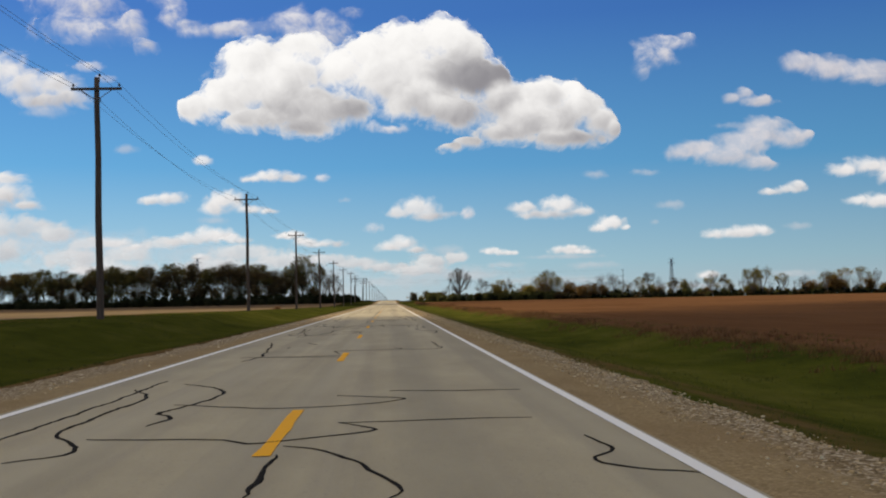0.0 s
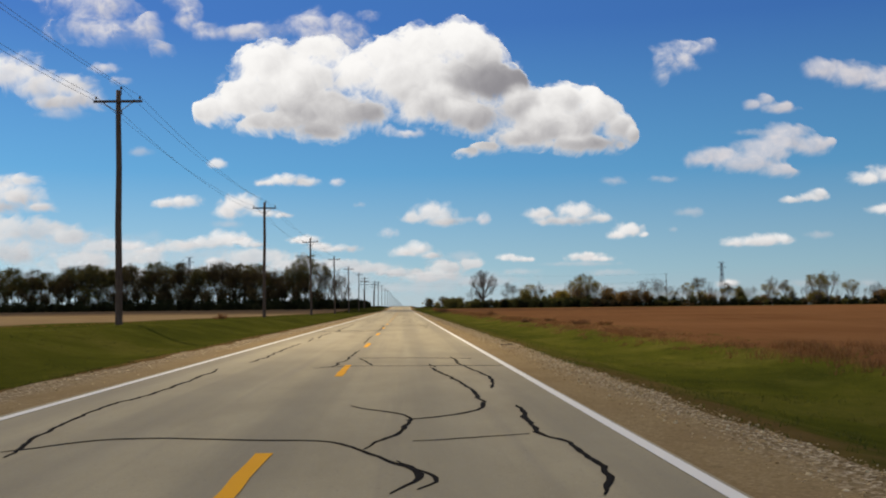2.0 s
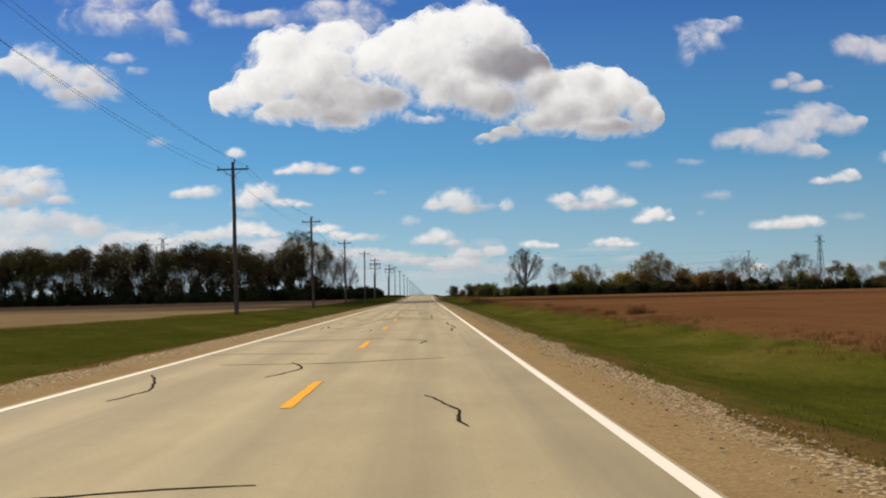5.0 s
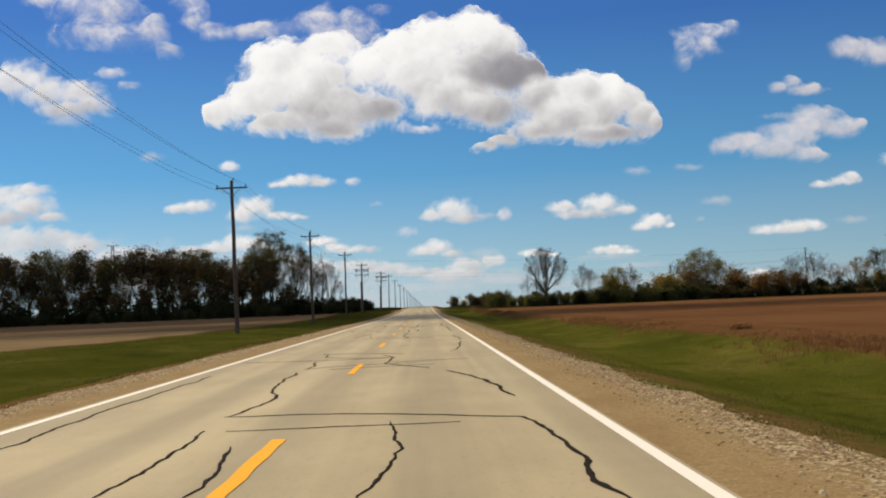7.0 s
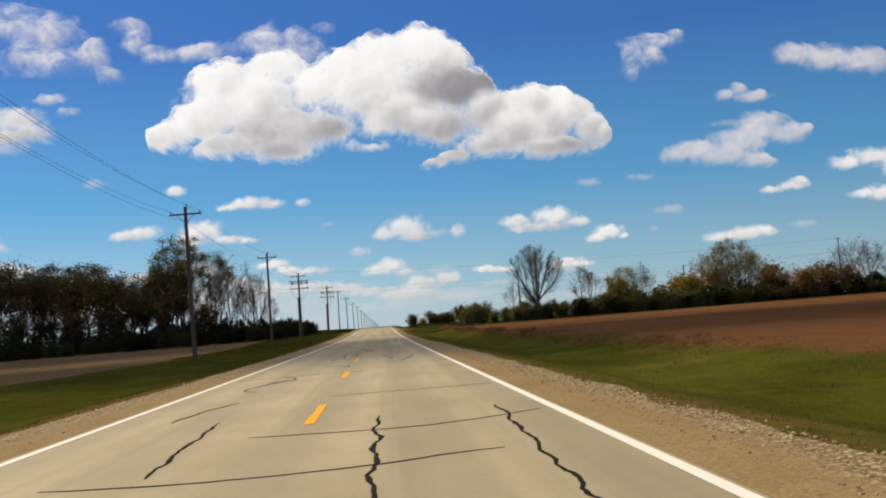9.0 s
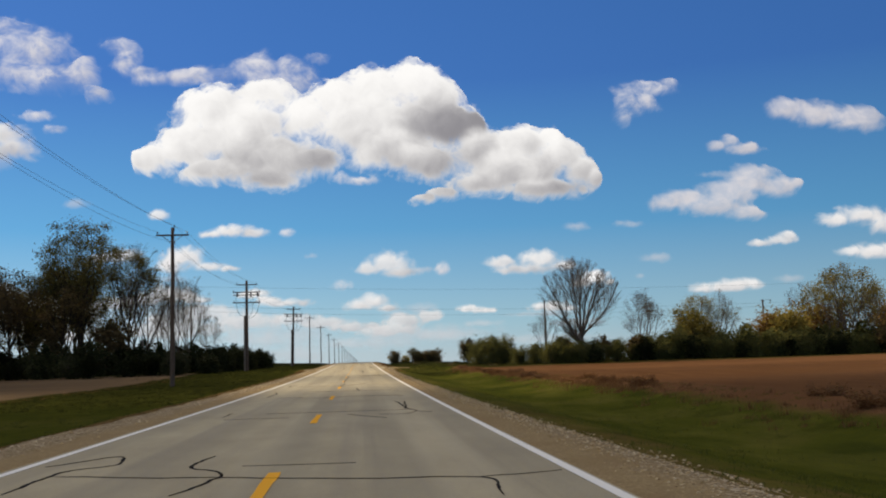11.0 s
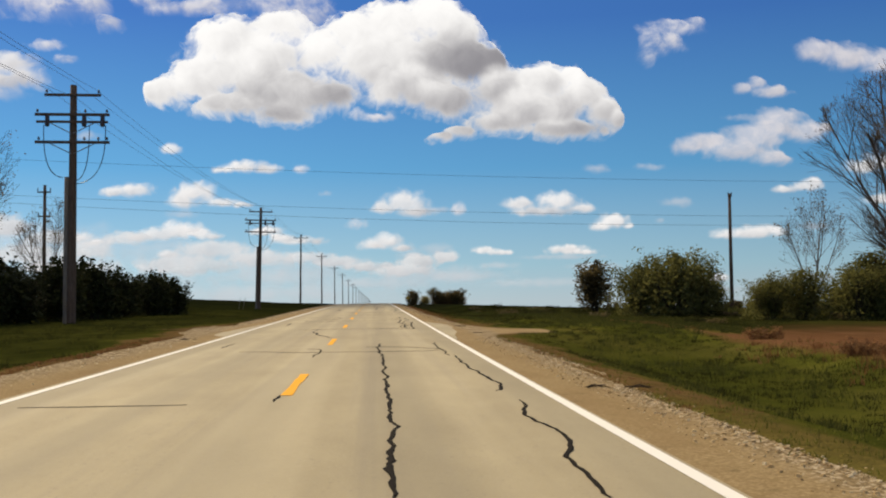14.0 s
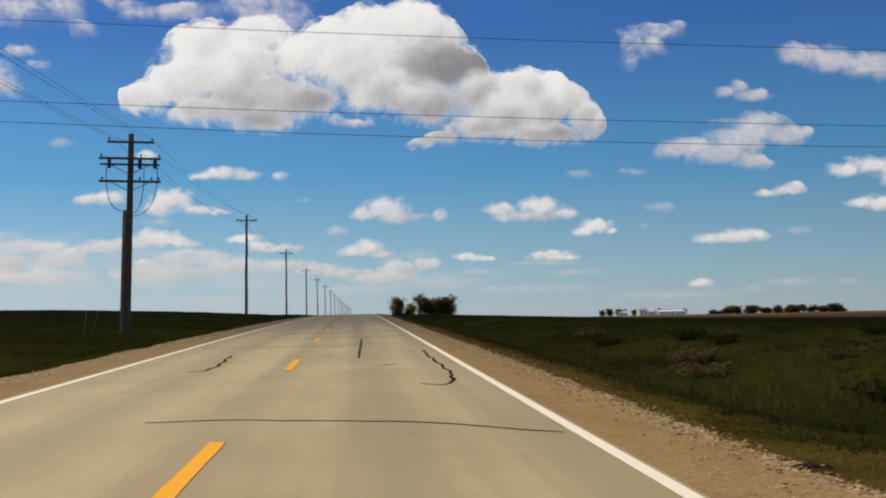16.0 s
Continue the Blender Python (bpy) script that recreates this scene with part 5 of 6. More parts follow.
tree_kind("airy", "slender tree with thin yellow-olive autumn leaves", "tree", BARK_PALE, LEAF_YELLOW, 95, shapes=4, height=10, fan=(10, 0.17, 2.0, 8, 0.6, (6, 4, 2), (6.2, 3.0, 4.0)), per=4, size=0.085, blur=0.3, keep=0.85)
tree_kind("orange", "rounded tree with orange autumn leaves", "tree", BARK, LEAF_ORANGE, 111, shapes=2, height=8, r0=0.18, clear=0.06, levels=2, spread=0.55, forks=(10, 5), per=7, size=0.165, blur=0.5, stems=3, lean=0.28, mass=(800, 2.6, 0.4, 6.8, 0.2))
tree_kind("green", "dense rounded dark brownish-green tree", "tree", BARK, LEAF_BROWN, 131, shapes=2, height=6.2, r0=0.16, clear=0.03, levels=2, spread=0.5, forks=(11, 5), per=10, size=0.11, blur=0.19, stems=3, lean=0.13, mass=(2400, 2.1, -0.9, 5.6, 0.13))
tree_kind("shrub", "dense wild shrub with shade put into its dark leaves", "shrub", BARK, LEAF_SHADED, 151, shapes=4, height=3.9, r0=0.07, clear=0.05, levels=2, spread=0.6, forks=(5, 3), per=5, size=0.09, blur=0.2, stems=6, lean=0.5, mass=(1300, 1.95, -1.5, 3.4, 0.14))
tree_kind("bush", "rounded olive-green leafy bush", "shrub", BARK, LEAF_GREEN, 171, shapes=3, height=3.9, r0=0.07, clear=0.05, levels=2, spread=0.6, forks=(5, 3), per=5, size=0.11, blur=0.22, stems=6, lean=0.5, mass=(640, 1.85, -1.5, 3.4, 0.18))
tree_kind("bush_near", "rounded olive-green leafy bush", "shrub", BARK, LEAF_GREEN, 181, shapes=3, height=3.9, r0=0.07, clear=0.05, levels=2, spread=0.5, forks=(6, 4), per=12, size=0.055, blur=0.15, stems=8, lean=0.42, up=0.35, mass=(3600, 1.85, -1.7, 3.5, 0.07))
tree_kind("shrub_near", "dense wild shrub with shade put into its dark leaves", "shrub", BARK, LEAF_SHADED, 161, shapes=3, height=3.9, r0=0.07, clear=0.05, levels=2, spread=0.5, forks=(6, 4), per=8, size=0.08, blur=0.14, stems=8, lean=0.45, up=0.3, mass=(1300, 1.85, -1.7, 3.4, 0.12))
tree_kind("dry", "dry reddish-brown roadside bush", "shrub", BARK, LEAF_RUST, 191, shapes=2, height=3.0, r0=0.06, clear=0.05, levels=2, spread=0.6, forks=(6, 4), per=5, size=0.12, blur=0.3, stems=5, lean=0.55, mass=(300, 1.3, 0.0, 2.4, 0.16))

tree_kind("under", "dark brownish understorey tree with dull leaves", "tree", BARK, LEAF_RUST, 211, shapes=4, height=9, r0=0.12, clear=0.1, levels=2, spread=0.55, forks=(9, 4), per=7, size=0.2, blur=0.42, stems=2, lean=0.15, up=0.3, mass=(340, 2.0, 0.8, 7.6, 0.33))

tree_kind("weed_dark", "low spreading clump of dark green meadow weeds", "weeds", BARK, BLADE_DARK, 281, shapes=3, height=1.4, r0=0.02, clear=0.1, levels=1, spread=0.5, forks=(4,), per=7, size=0.065, blur=0.1, stems=8, lean=0.8)
tree_kind("weed_olive", "low spreading clump of olive-green meadow weeds", "weeds", BARK, LEAF_BROWN, 291, shapes=3, height=1.4, r0=0.02, clear=0.1, levels=1, spread=0.5, forks=(4,), per=7, size=0.065, blur=0.1, stems=8, lean=0.8)
tree_kind("clump", "low tangled clump of dry brown weeds", "weeds", WEED, WEED, 261, shapes=4, height=1.6, r0=0.02, clear=0.1, levels=1, spread=0.5, forks=(5,), per=9, size=0.05, blur=0.09, stems=12, lean=0.75)

_tree = random.Random(77)


def plant(key, x, y, height, group="", wide=1.0, label=""):
    shapes, words, category, h = KINDS[key]
    trunk, crown = shapes[_tree.randrange(len(shapes))]
    k = height / h
    ob = thing(category, pose(x, y, ground_z(x, y) - 0.1, 0, 0, _tree.uniform(0, 360)), label or words, category, group)
    ob.scale = (k * wide, k * wide, k)
    part("trunk", trunk, None, ob)
    if crown:
        part("crown", crown, None, ob)
    return ob


def scrub(soup, x, y, height, wide):
    """Adds one low shrub's leaves to a joined band."""
    shapes, _, _, h = KINDS["shrub"]
    me = shapes[_tree.randrange(len(shapes))][1]
    m = pose(x, y, ground_z(x, y) - 0.1, 0, 0, _tree.uniform(0, 360)) @ Matrix.Diagonal((wide * height / h, wide * height / h, height / h, 1))
    n = len(soup.v)
    soup.v += [tuple(m @ v.co) for v in me.vertices]
    soup.f += [tuple(n + k for k in p.vertices) for p in me.polygons]


# the wood west of the road: tall trees behind a dark thicket
for i in range(64):
    x = -24 - 2.5 * i + _tree.uniform(-1, 1)
    for row in range(2 if i > 6 else 1):
        y = 434 + 9 * row + _tree.uniform(-4, 4)
        top = 15.5 if x < -42 else 18.5 if x < -30 else 15.0
        top *= _tree.uniform(0.74, 1.12) * (1 - 0.10 * ramp01(-x, 80, 160))
        plant(_tree.choice(("wood", "wood", "branchy", "rust", "rust") if x < -46 else ("edge", "edge", "edge_bare", "edge") if x < -30 else ("edge_bare", "edge", "edge_bare")), x, y, top, "trees of the wood", 1.2)
for x, y, h in ((-22.5, 431, 12), (-25.5, 438, 11), (-21.5, 444, 8), (-27.5, 428, 13.5)):
    plant("thin", x, y, h, "trees of the wood")
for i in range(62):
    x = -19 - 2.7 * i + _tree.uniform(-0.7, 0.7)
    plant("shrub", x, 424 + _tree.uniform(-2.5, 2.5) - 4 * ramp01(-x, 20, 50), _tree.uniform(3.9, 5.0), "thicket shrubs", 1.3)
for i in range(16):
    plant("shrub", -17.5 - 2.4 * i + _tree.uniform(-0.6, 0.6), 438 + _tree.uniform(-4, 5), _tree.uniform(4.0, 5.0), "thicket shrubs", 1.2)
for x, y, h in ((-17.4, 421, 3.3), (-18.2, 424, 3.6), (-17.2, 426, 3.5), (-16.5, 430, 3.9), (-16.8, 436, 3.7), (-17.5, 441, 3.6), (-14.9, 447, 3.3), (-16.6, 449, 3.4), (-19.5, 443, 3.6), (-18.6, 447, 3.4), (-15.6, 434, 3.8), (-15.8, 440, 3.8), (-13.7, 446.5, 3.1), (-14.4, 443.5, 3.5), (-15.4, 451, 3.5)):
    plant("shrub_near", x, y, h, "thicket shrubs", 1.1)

for i in range(40):
    plant(_tree.choice(("under", "under", "wood", "rust")), -32 - 3.9 * i + _tree.uniform(-1.5, 1.5), 430 + _tree.uniform(-3, 3), _tree.uniform(7, 11.5), "trees of the wood", 1.3)
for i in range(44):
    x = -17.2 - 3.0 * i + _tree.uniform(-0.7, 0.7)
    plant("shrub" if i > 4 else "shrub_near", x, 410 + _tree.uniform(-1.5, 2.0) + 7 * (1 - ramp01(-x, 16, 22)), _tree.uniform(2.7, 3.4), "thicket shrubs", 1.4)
# the tree row east of the road
plant("bare", 29.4, 428.5, 13.9, wide=0.97)
plant("thin", 25.2, 432, 7.5, "row trees")
for x, y, h, key in ((38, 431, 9.2, "thin"), (45.5, 430, 8.4, "gold"), (50, 434, 9.3, "thin"), (59, 430, 8.2, "gold"), (67.2, 429.7, 12.0, "airy"), (65.5, 431, 10.5, "airy"), (71, 432, 9.2, "airy"), (81.5, 430, 7.4, "orange"), (90, 431, 10.2, "thin"), (94.9, 432, 10.8, "thin"), (99, 430, 8, "thin"), (104, 431, 8.3, "thin"), (110.5, 430, 10.5, "rust"), (116, 431, 7.0, "thin"), (121, 430, 8.0, "rust"), (138, 431, 10.8, "thin"), (143, 430, 9.0, "rust"), (155, 430, 11.5, "airy"), (157, 432, 10, "airy"), (160, 431, 11.2, "airy"), (168, 430, 9, "airy"), (179, 431, 8.5, "thin"), (188, 430, 9.6, "airy"), (196, 431, 10.8, "airy"), (203, 430, 11, "airy"), (210, 431, 10.5, "thin"), (219, 430, 9, "airy"), (228, 431, 10, "airy")):
    plant(key, x, y, h, "row trees", 1.2)
for i in range(38):
    x = 42 + 5.0 * i + _tree.uniform(-1.6, 1.6)
    plant(_tree.choice(("thin", "airy", "airy", "edge_bare", "gold", "orange")), x, 434 + _tree.uniform(-2, 4), _tree.uniform(5, 10.5), "row trees", _tree.uniform(0.9, 1.6))
for i in range(33):
    x = 21.6 + 1.55 * i
    key = "bush_near" if i < 3 else _tree.choice(("shrub_near", "bush_near", "bush_near", "under") if i < 16 else ("shrub", "bush", "bush", "dry"))
    plant(key, x + _tree.uniform(-0.5, 0.5), 428.2 + _tree.uniform(-1.6, 1.4), _tree.uniform(3.6, 5.2) if i > 1 else 3.0 + 0.5 * i, "hedge shrubs", 1.3)
for i in range(20):
    plant("shrub_near" if i % 3 == 2 else "bush_near", 26.5 + 2.2 * i + _tree.uniform(-0.7, 0.7), 426.2 + _tree.uniform(-0.5, 0.5), _tree.uniform(2.6, 3.8), "hedge shrubs", 1.35)
for i in range(46):
    x = 68 + 3.6 * i
    plant(_tree.choice(("dry", "bush", "bush", "dry")), x + _tree.uniform(-1, 1), 430 + _tree.uniform(-2, 2), _tree.uniform(1.6, 3.2), "hedge shrubs", 1.4)
for i in range(44):
    plant(_tree.choice(("bush", "bush", "gold", "orange", "under")), 46 + 4.2 * i + _tree.uniform(-1.2, 1.2), 436 + _tree.uniform(-1.5, 3), _tree.uniform(3.2, 6.4), "row trees", 1.2)
for i in range(24):
    plant(_tree.choice(("dry", "bush", "under")), 72 + 7.1 * i + _tree.uniform(-2, 2), 433 + _tree.uniform(-1.5, 1.5), _tree.uniform(2.2, 5.2), "hedge shrubs", _tree.uniform(1.2, 1.7))
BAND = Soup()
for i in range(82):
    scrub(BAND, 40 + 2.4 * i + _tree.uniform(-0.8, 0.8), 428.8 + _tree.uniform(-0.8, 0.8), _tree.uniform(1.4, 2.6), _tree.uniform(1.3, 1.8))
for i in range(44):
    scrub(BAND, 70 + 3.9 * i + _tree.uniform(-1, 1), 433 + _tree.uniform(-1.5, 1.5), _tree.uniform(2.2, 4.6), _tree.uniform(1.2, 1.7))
solid("scrub", BAND, LEAF_SHADED, "low uneven band of dark scrub along the far field edge", "scrub", kind="stuff")
plant("green", 16.7, 450.8, 4.6, label="dense dark tree standing alone by the road", wide=1.2)
for x, y, h in ((16.9, 439, 4.2), (18.8, 437.5, 5.1), (20.5, 439, 4.8), (19.0, 441.5, 4.4), (22.0, 440, 3.0)):
    plant("bush_near", x, y, h, "roadside bushes", 1.1)
for x, y, h in ((25.0, 438.2, 3.0), (26.8, 440.5, 2.7), (28.6, 436.4, 2.5), (27, 437, 2.0)):
    plant("bush_near", x, y, h, "roadside bushes", 1.2)
for _ in range(70):
    x, y = 6.5 + 36 * _tree.random() ** 1.2, _tree.uniform(423, 474)
    plant(_tree.choice(("weed_dark", "weed_dark", "weed_olive")), x, y, _tree.uniform(0.35, 0.85), "meadow weeds", _tree.uniform(1.4, 2.2))
plant("clump", -14.9, 137.7, 1.0, "field edge weeds", 1.2)
for x, y, h in ((11.2, 134.5, 0.8), (12.4, 130, 0.7), (12.2, 115.4, 0.8), (13, 112, 0.7), (12.6, 184.5, 1.1), (11.8, 188, 0.7), (12.0, 196, 0.6), (11.8, 207, 0.7), (12.4, 221, 0.6), (12.0, 315, 0.9), (12.8, 319, 0.7), (12.0, 333, 0.9), (11.8, 338, 0.8), (12.4, 344, 0.7), (11.6, 352, 0.7), (11.7, 358, 0.8), (12.2, 366, 0.8), (11.4, 371, 0.9), (11.6, 377, 0.8), (11.9, 386, 0.7), (11.5, 396, 0.8), (12.1, 403, 0.8)):
    plant("clump", x - 1.3, y, 0.85 * h, "field edge weeds", 1.9)
# far trees past the crest
for x, y, h, key, w in ((22.5, 950, 10.5, "green", 0.9), (30, 965, 8.5, "gold", 1.0), (34.5, 963, 10.5, "wood", 1.1), (38.5, 968, 11.5, "green", 1.2), (43, 966, 11, "under", 1.3), (47.5, 962, 12.5, "green", 1.1), (51, 970, 9.5, "under", 1.0)):
    plant(key, x, y, 1.22 * h, "far trees", 1.15 * w)
for i in range(13):
    plant(_tree.choice(("shrub", "under", "bush")), 21 + 2.2 * i + _tree.uniform(-0.8, 0.8), 948 + _tree.uniform(-6, 10), _tree.uniform(2.8, 5.2), "far trees", 1.6)
for i in range(22):
    x = 395 + 6.5 * i + _tree.uniform(-4, 4)
    plant(_tree.choice(("green", "green", "under")), x, 1500 + _tree.uniform(-20, 40), _tree.uniform(7.5, 11.5) * (0.7 if i % 5 == 4 else 1), "far trees", 1.9)
for i in range(26):
    plant(_tree.choice(("shrub", "under", "green")), 392 + 5.4 * i + _tree.uniform(-3, 3), 1495 + _tree.uniform(-10, 20), _tree.uniform(5, 8.5), "far trees", 2.2)
for x, h in ((262, 8), (270, 10), (280, 9), (350, 8), (291, 9), (303, 8), (313, 10), (322, 7), (331, 9), (341, 8)):
    plant("green", x, 1490 if x < 290 or x > 345 else 1512, h, "far trees", 1.6)


# ---- lattice towers ----
def tower(x, y, top, base):
    g = ground_z(x, y)
    h = top - g
    ob = thing("transmission_tower", pose(x, y, g, 0, 0, 20), "grey steel lattice transmission tower beyond the trees", "lattice tower", "lattice towers")
    corner = lambda t: base / 2 * (1 - t) ** 1.2 + 0.3
    levels = [0, 0.2, 0.38, 0.54, 0.68, 0.8, 0.9, 1.0]
    for sx, sy in ((-1, -1), (1, -1), (1, 1), (-1, 1)):
        s = Soup()
        s.tube([(sx * corner(t), sy * corner(t), h * t) for t in levels], [0.09] * len(levels), 4)
        part("leg", s, STEEL, ob)
    for a, b in zip(levels, levels[1:]):
        s = Soup()
        for (ax, ay), (bx, by) in (((-1, -1), (1, -1)), ((1, -1), (1, 1)), ((1, 1), (-1, 1)), ((-1, 1), (-1, -1))):
            p, q = corner(a), corner(b)
            s.tube([(ax * p, ay * p, h * a), (bx * q, by * q, h * b)], [0.055, 0.055], 3)
            s.tube([(bx * p, by * p, h * a), (ax * q, ay * q, h * b)], [0.055, 0.055], 3)
            s.tube([(ax * q, ay * q, h * b), (bx * q, by * q, h * b)], [0.055, 0.055], 3)
        part("bracing", s, STEEL, ob)
    for z, half in ((0.9, 2.2), (1.0, 1.6)):
        s = Soup()
        s.tube([(-half, 0, h * z), (half, 0, h * z)], [0.08, 0.08], 4)
        s.tube([(-half, 0, h * z), (0, 0, h * z + 0.9), (half, 0, h * z)], [0.05, 0.05, 0.05], 3)
        part("tower_arm", s, STEEL, ob)


tower(130.2, 465.2, 17.7, 2.0)
tower(-89.3, 481.7, 22.6, 2.2)


# ---- warning sign past the crest ----
def diamond_sign(x, y, middle, side):
    g = ground_z(x, y)
    ob = thing("road_sign", pose(x, y, g, 0, 0, 4), "diamond-shaped road sign on a slim steel post", "road sign")
    s = Soup()
    s.tube([(0, 0.04, -0.4), (0, 0.04, middle - g + 0.4)], [0.035, 0.035], 8)
    part("post", s, STEEL, ob)
    s, r = Soup(), side * 0.7071
    ring = [(0, -r), (r, 0), (0, r), (-r, 0)]
    s.v += [(a, d, middle - g + b) for d in (-0.012, 0.012) for a, b in ring]
    s.f += [(0, 1, 2, 3), (7, 6, 5, 4)] + [(k, k + 4, (k + 1) % 4 + 4, (k + 1) % 4) for k in range(4)]
    part("panel", s, SIGN, ob, "weathered yellow diamond panel")


diamond_sign(13.1, 760, 3.3, 1.1)


# ---- far farm ----
def barn(x, y, w, d, h, roof, tall=False):
    g = ground_z(x, y)
    ob = thing("farm_building", pose(x, y, g, 0, 0, 8), "distant white farm building with a pale roof", "farm building", "farm buildings")
    s = Soup()
    s.box((0, 0, h / 2), (w, d, h))
    part("wall", s, SIDING, ob)
    s = Soup()
    a, b, r = w / 2 + 0.3, d / 2 + 0.3, h + roof
    s.v += [(-a, -b, h), (a, -b, h), (a, b, h), (-a, b, h), (-a, 0, r), (a, 0, r)]
    s.f += [(0, 1, 5, 4), (2, 3, 4, 5), (0, 4, 3), (1, 2, 5), (0, 3, 2, 1)]
    part("roof", s, ROOFING, ob)
    for i in range(max(2, int(w / 6))):
        s = Soup()
        s.box((-w / 2 + (i + 0.5) * w / max(2, int(w / 6)), -d / 2 - 0.02, h * 0.45), (1.2, 0.08, 1.4))
        part("window", s, GLAZE, ob)


for x, y, w, d, h, r in ((299, 1470, 9, 9, 6.5, 3.0), (309, 1485, 12, 10, 4.5, 2.5), (332, 1480, 30, 12, 4.0, 2.0), (283, 1490, 10, 8, 3.6, 2.0)):
    barn(x, y, w, d, h, r)


# ---- field entrances ----
DRIVE_EAST = ((402, 403.5, 405.4, 406.4, 408.6, 409.8, 411.4, 414, 417, 419), (3.3, 3.45, 3.9, 6.0, 6.1, 4.7, 4.1, 3.65, 3.4, 3.3))
DRIVE_WEST = ((404, 405, 408, 410, 413, 416.7, 420, 422), (5.5, 5.6, 6.0, 6.7, 6.7, 6.0, 5.6, 5.5))
FLARE_EAST = ((402, 404.5, 407, 412, 415.5, 418.7), (2.2, 2.5, 3.05, 3.3, 3.05, 2.25))
FLARE_WEST = ((405.5, 407, 409, 413, 418, 421.5), (4.4, 5.2, 5.4, 5.1, 4.65, 4.4))


def apron(name, side, edge, lift, material, label):
    """Paving that widens the road where a field track joins it."""
    ys, reach = edge
    inner = X_RIGHT + 0.08 if side > 0 else 0.12 - X_LEFT
    s, n = Soup(), 46
    for j in range(n + 1):
        y = ys[0] + (ys[-1] - ys[0]) * j / n
        out = float(np.interp(y, ys, reach)) + 0.09 * noise.noise((side, y * 1.1, 2.0))
        for i in range(8):
            k = i / 7
            x = side * (inner + (max(out, inner + 0.02) - inner) * k)
            low = max(ground_z(x, y), road_z(y) - 0.05) + 0.02
            z = road_z(y) - 0.004 + (low - road_z(y)) * ramp01(k, 0.2, 1.0) + lift - 0.06 * (i == 7 or j in (0, n)) - 0.025 * (j in (1, n - 1))
            s.v.append((x, y, z))
    for j in range(n):
        for i in range(7):
            k = 8 * j + i
            s.f.append((k, k + 1, k + 9, k + 8) if side > 0 else (k + 1, k, k + 8, k + 9))
    solid(name, s, material, label, "driveway", "field entrances", "structure", True)


apron("field_entrance", 1, DRIVE_EAST, 0.0, GRAVEL, "tan gravel field entrance joining the road")
apron("field_entrance", -1, DRIVE_WEST, 0.0, GRAVEL, "tan gravel field entrance joining the road")
apron("paved_apron", 1, FLARE_EAST, 0.012, ASPHALT, "pale asphalt apron flaring out from the road")
apron("paved_apron", -1, FLARE_WEST, 0.012, ASPHALT, "pale asphalt apron flaring out from the road")


# ---- grass, weeds and stones ----
def tufts(name, spots, material, label, category, height, wide, blades):
    rng = random.Random(len(spots))
    vs, fs = [], []
    for x, y, k in spots:
        z = ground_z(x, y) - 0.02
        for _ in range(blades):
            a = rng.uniform(0, 2 * math.pi)
            r = rng.uniform(0, 0.16) * k
            px, py = x + r * math.cos(a), y + r * math.sin(a)
            h, w = height * k * rng.uniform(0.5, 1.25), wide * rng.uniform(0.7, 1.3)
            b = rng.uniform(0, math.pi)
            dx, dy = math.cos(b) * w, math.sin(b) * w
            lx, ly = rng.gauss(0, 0.35) * h, rng.gauss(0, 0.35) * h
            n = len(vs)
            vs += [(px - dx, py - dy, z), (px + dx, py + dy, z), (px + lx, py + ly, z + h)]
            fs.append((n, n + 1, n + 2))
    s = Soup()
    s.v, s.f = vs, fs
    solid(name, s, material, label, category, kind="stuff")


def in_field(x, y):
    """On the ploughed soil east of the road."""
    return x > 9.9 and y < 406 + 18 * ramp01(x, 11, 21)


_g = random.Random(3)
SPOTS = []
for _ in range(29000):
    y = _g.uniform(4, 470)
    x = 3.42 - slim(y) + (8.3 + slim(y)) * _g.random() ** 1.25
    if not (402 < y < 419 and x < float(np.interp(y, *DRIVE_EAST))):
        SPOTS.append((x, y, _g.uniform(0.5, 1.2)))
for _ in range(22000):
    y = _g.uniform(8, 480)
    x = -5.75 - 12.0 * _g.random() ** 1.2
    if not (404 < y < 422 and -x < float(np.interp(y, *DRIVE_WEST))):
        SPOTS.append((x, y, _g.uniform(0.5, 1.2)))
tufts("meadow_grass", [q for q in SPOTS if q[1] > 428 and not 0 < q[0] < 3.7], BLADE_DARK, "meadow grass beside the road, shade put into its dark green", "grass", 0.10, 0.009, 8)
SPOTS = [q for q in SPOTS if q[1] <= 428]
tufts("verge_grass", [q for q in SPOTS if q[0] < 0], BLADE_MID, "dull green grass on the verge under the poles", "grass", 0.06, 0.008, 8)
tufts("verge_grass", [q for q in SPOTS if q[0] > 0], BLADE, "green roadside grass with yellowing blades", "grass", 0.06, 0.008, 8)
SPOTS = []
for _ in range(5200):
    y = _g.uniform(4, 420)
    c = noise.noise((y * 0.11, 2.0, 0.0))
    x = 9.7 + c * 0.9 + abs(_g.gauss(0, 0.8))
    if _g.random() < 0.25 + c:
        SPOTS.append((x, y, _g.uniform(0.5, 1.3)))
for _ in range(2600):
    y = _g.uniform(8, 400)
    SPOTS.append((-17.6 + _g.gauss(0, 0.7), y, _g.uniform(0.4, 0.9)))
for _ in range(2400):
    y = _g.uniform(385, 475)
    x = 3.4 - slim(y) + abs(_g.gauss(0, 0.45))
    if not (402 < y < 419 and x < float(np.interp(y, *DRIVE_EAST))):
        SPOTS.append((x, y, _g.uniform(0.2, 0.45)))
for _ in range(1600):
    y = _g.uniform(418, 476)
    SPOTS.append((3.3 - slim(y) + abs(_g.gauss(0, 0.4)), y, _g.uniform(0.25, 0.55)))
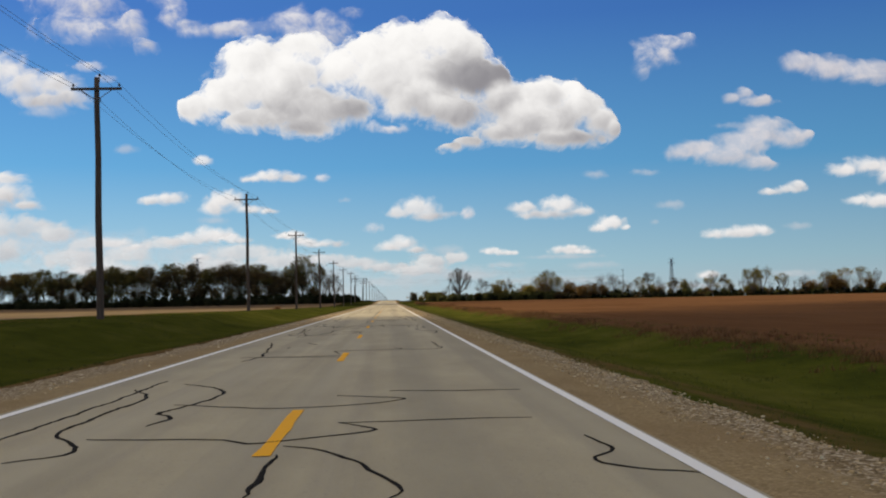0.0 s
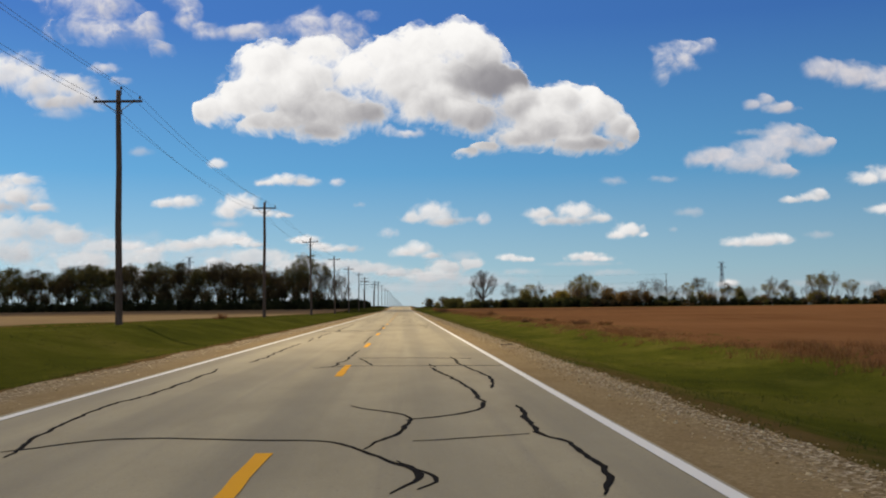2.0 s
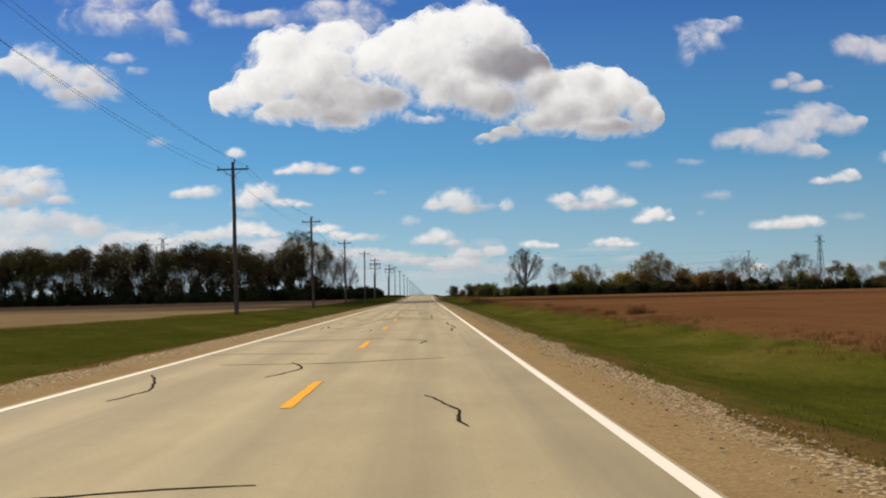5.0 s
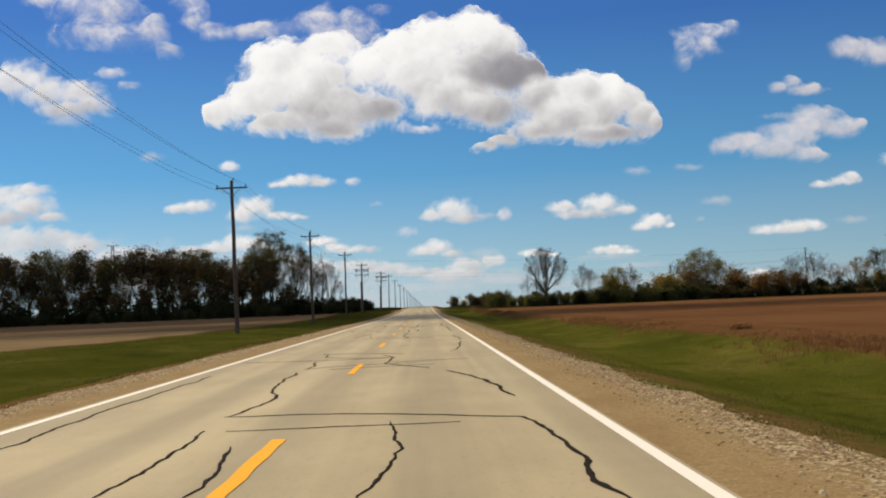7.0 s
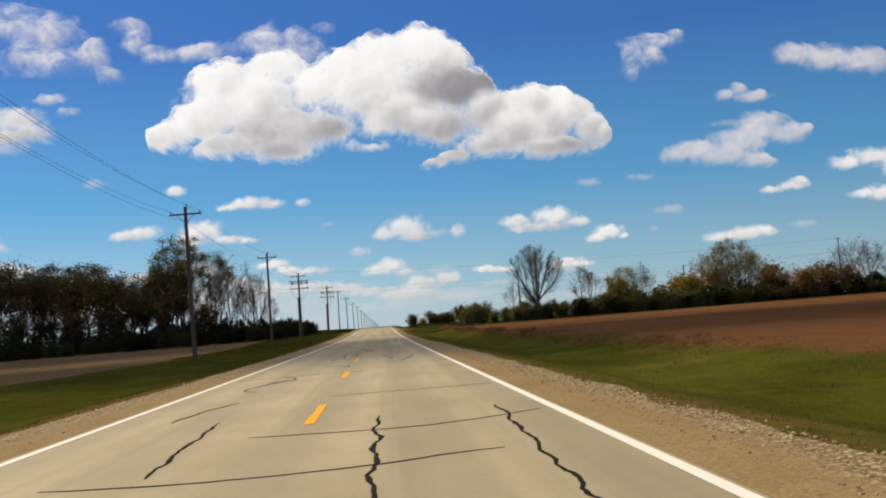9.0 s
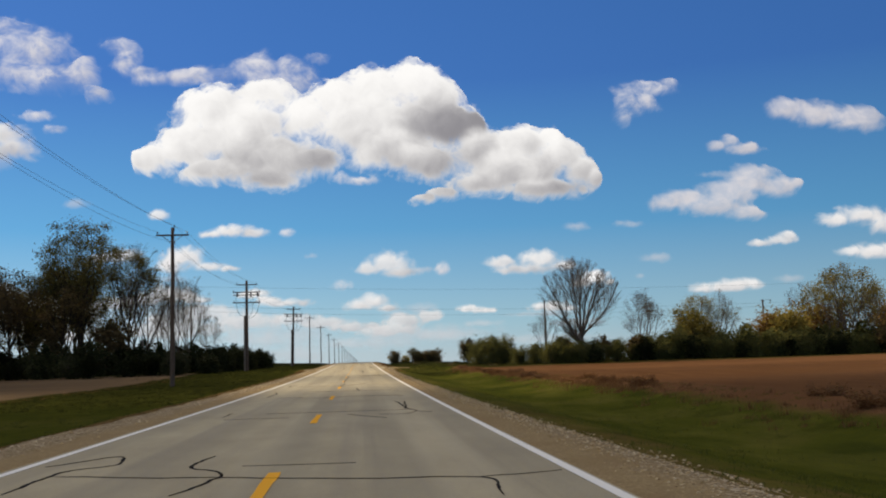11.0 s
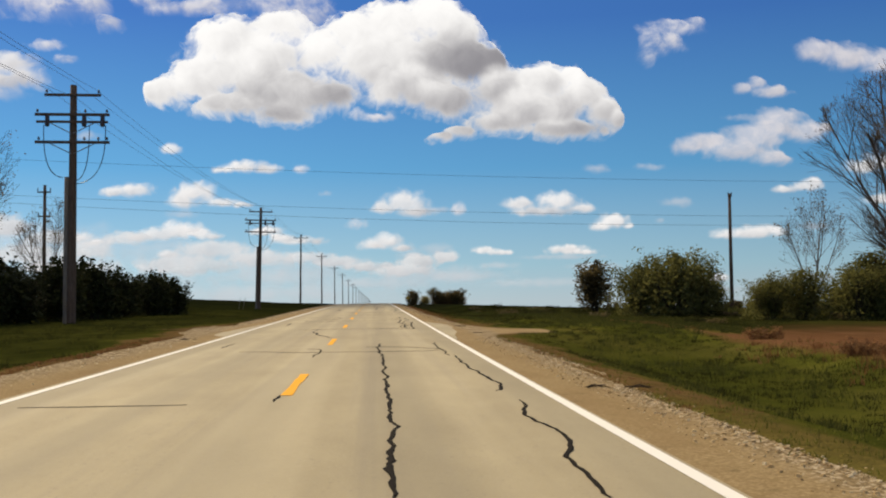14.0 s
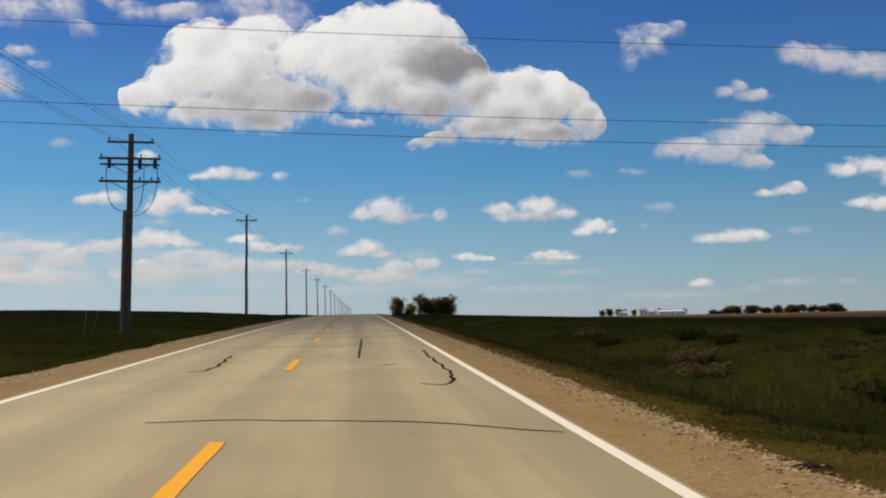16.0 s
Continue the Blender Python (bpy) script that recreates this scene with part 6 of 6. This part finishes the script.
for _ in range(1600):
    a, c = _g.choice(((96, 3), (101, 2), (196, 4), (209, 5), (345, 4), (362, 5), (371, 3), (383, 5), (137, 3), (60, 3)))
    SPOTS.append((10.0 + abs(_g.gauss(0, 0.7)), a + _g.gauss(0, c), _g.uniform(0.8, 1.4)))
for _ in range(500):
    SPOTS.append((-5.7 - abs(_g.gauss(0, 0.5)), _g.uniform(392, 406), _g.uniform(0.3, 0.7)))
tufts("dry_weeds", SPOTS, WEED, "dry brown weeds along the field edges", "weeds", 0.09, 0.007, 16)


SPOTS = []
for _ in range(2600):
    y = _g.uniform(392, 470)
    x = _g.choice((1, 1, 1, -1)) * (4.6 + 16 * _g.random() ** 1.4)
    if abs(x) > 9 or not 402 < y < 419:
        SPOTS.append((x if x > 0 else x - 3, y, _g.uniform(0.5, 1.3)))
for _ in range(2600):
    y, x = _g.uniform(424, 478), 6.5 + 38 * _g.random()
    c = noise.noise((x * 0.16, y * 0.16, 4.0))
    if c > 0.05:
        SPOTS.append((x, y, _g.uniform(1.5, 2.4) + 3 * c))
ROUGH = []
for _ in range(9000):
    y, x = _g.uniform(386, 434), 4.3 + 24 * _g.random() ** 1.4
    if x > float(np.interp(y, *DRIVE_EAST)) + 0.3 and (y > 400 or x < 10):
        (SPOTS if noise.noise((x * 0.4, y * 0.2, 8.0)) > (-0.05 if y < 405 else 0.22) else ROUGH).append((x, y, _g.uniform(0.6, 1.5) * ramp01(x, 3.0, 6)))
# dark tufts on the west verge, adding to its painted shade
for _ in range(3000):
    SPOTS.append((-6.6 - 12 * _g.random() ** 0.8, _g.uniform(332, 424), _g.uniform(0.6, 1.8)))
SPOTS = [q for q in SPOTS if not (-q[0] < 7.2 and 403 < q[1] < 423 and q[0] < 0)]
SPOTS = [q for q in SPOTS if not in_field(*q[:2])]
tufts("tall_grass", SPOTS, BLADE_DARK, "rough tufts of tall grass, partly darkened to stand for shade", "grass", 0.08, 0.007, 18)


SPOTS = ROUGH
for _ in range(6000):
    y, x = _g.uniform(405, 478), 5.5 + 40 * _g.random() ** 1.3
    c = noise.noise((x * 0.16, y * 0.16, 4.0))
    if c < -0.02 and (y > 420 or x > 12):
        SPOTS.append((x, y, _g.uniform(1.0, 2.2) - 2 * c))
tufts("long_grass", [q for q in SPOTS if not in_field(*q[:2])], BLADE_MID, "long dull olive-green grass in the rough meadow", "grass", 0.11, 0.010, 14)
SPOTS = []
for _ in range(4200):
    y = _g.uniform(20, 402)
    c = noise.noise((y * 0.07, 9.0, 0.0))
    if _g.random() < 0.45 + 1.2 * c:
        SPOTS.append((9.9 + c * 1.0 + _g.gauss(0, 0.6), y, _g.uniform(1.0, 2.0) + max(c, 0) * 1.2))
tufts("edge_weeds", SPOTS, WEED, "ragged band of brown weeds between verge and field", "weeds", 0.11, 0.008, 22)


def litter(x, y, length, seed):
    """A wind-blown dead stalk lying on the shoulder."""
    rng, s = random.Random(seed), Soup()
    a = rng.uniform(-0.5, 0.5)
    for _ in range(7):
        px, py, b = x + rng.uniform(-0.5, 0.5) * length * math.cos(a), y + rng.uniform(-0.1, 0.1), a + rng.gauss(0, 0.35)
        n = length * rng.uniform(0.25, 0.6)
        z = road_z(py) - 0.02
        s.tube([(px, py, z + 0.004), (px + 0.5 * n * math.cos(b), py + 0.5 * n * math.sin(b), z + rng.uniform(0.01, 0.035)), (px + n * math.cos(b), py + n * math.sin(b), z + 0.004)], [0.006, 0.008, 0.003], 4)
    solid("dead_stalks", s, BARK, "dark dead stalks lying on the gravel shoulder", "plant debris", "shoulder debris")


for i, (x, y, length) in enumerate(((2.95, 388.2, 0.7), (3.1, 406.2, 0.4), (2.9, 358.5, 0.25), (3.15, 412.6, 0.5), (3.2, 437.6, 0.25), (3.1, 84.0, 0.3), (3.2, 176.5, 0.25), (-5.2, 404.5, 0.4))):
    litter(x, y, length, 40 + i)


def pebbles(count, xa, xb, bias, small, large, label):
    rng = random.Random(count)
    vs, fs = [], []
    for _ in range(count):
        y = rng.uniform(2, 470)
        x = xa + (xb - (slim(y) if xb > 0 else 0) - xa) * (1 - rng.random() ** bias) + rng.gauss(0, 0.05)
        r = small + (large - small) * rng.random() ** 3.2
        z = road_z(y) - 0.03 + r * 0.12
        n, a, sides = len(vs), rng.uniform(0, 3.1), 5
        high = r * rng.uniform(0.3, 0.7)
        for h, shrink in ((-0.1 * r, 1.0), (high, 0.6)):
            for k in range(sides):
                w, e = a + 6.2832 * k / sides, r * shrink * rng.uniform(0.65, 1.35)
                vs.append((x + math.cos(w) * e, y + math.sin(w) * e, z + h))
        for k in range(sides):
            e = (k + 1) % sides
            fs.append((n + k, n + e, n + sides + e, n + sides + k))
        fs.append(tuple(n + sides + k for k in range(sides)))
    s = Soup()
    s.v, s.f = vs, fs
    solid("pebbles", s, STONE, label, "gravel", kind="stuff")


pebbles(6000, X_RIGHT + 0.5, X_RIGHT + 1.38, 2.4, 0.006, 0.015, "fine tan grit on the gravel shoulder")
pebbles(46000, X_RIGHT + 0.6, X_RIGHT + 1.42, 1.6, 0.007, 0.025, "loose pale stones along the shoulder's outer edge")
pebbles(4500, X_LEFT - 0.5, X_LEFT - 1.6, 2.0, 0.008, 0.03, "loose pale pebbles on the gravel shoulder")
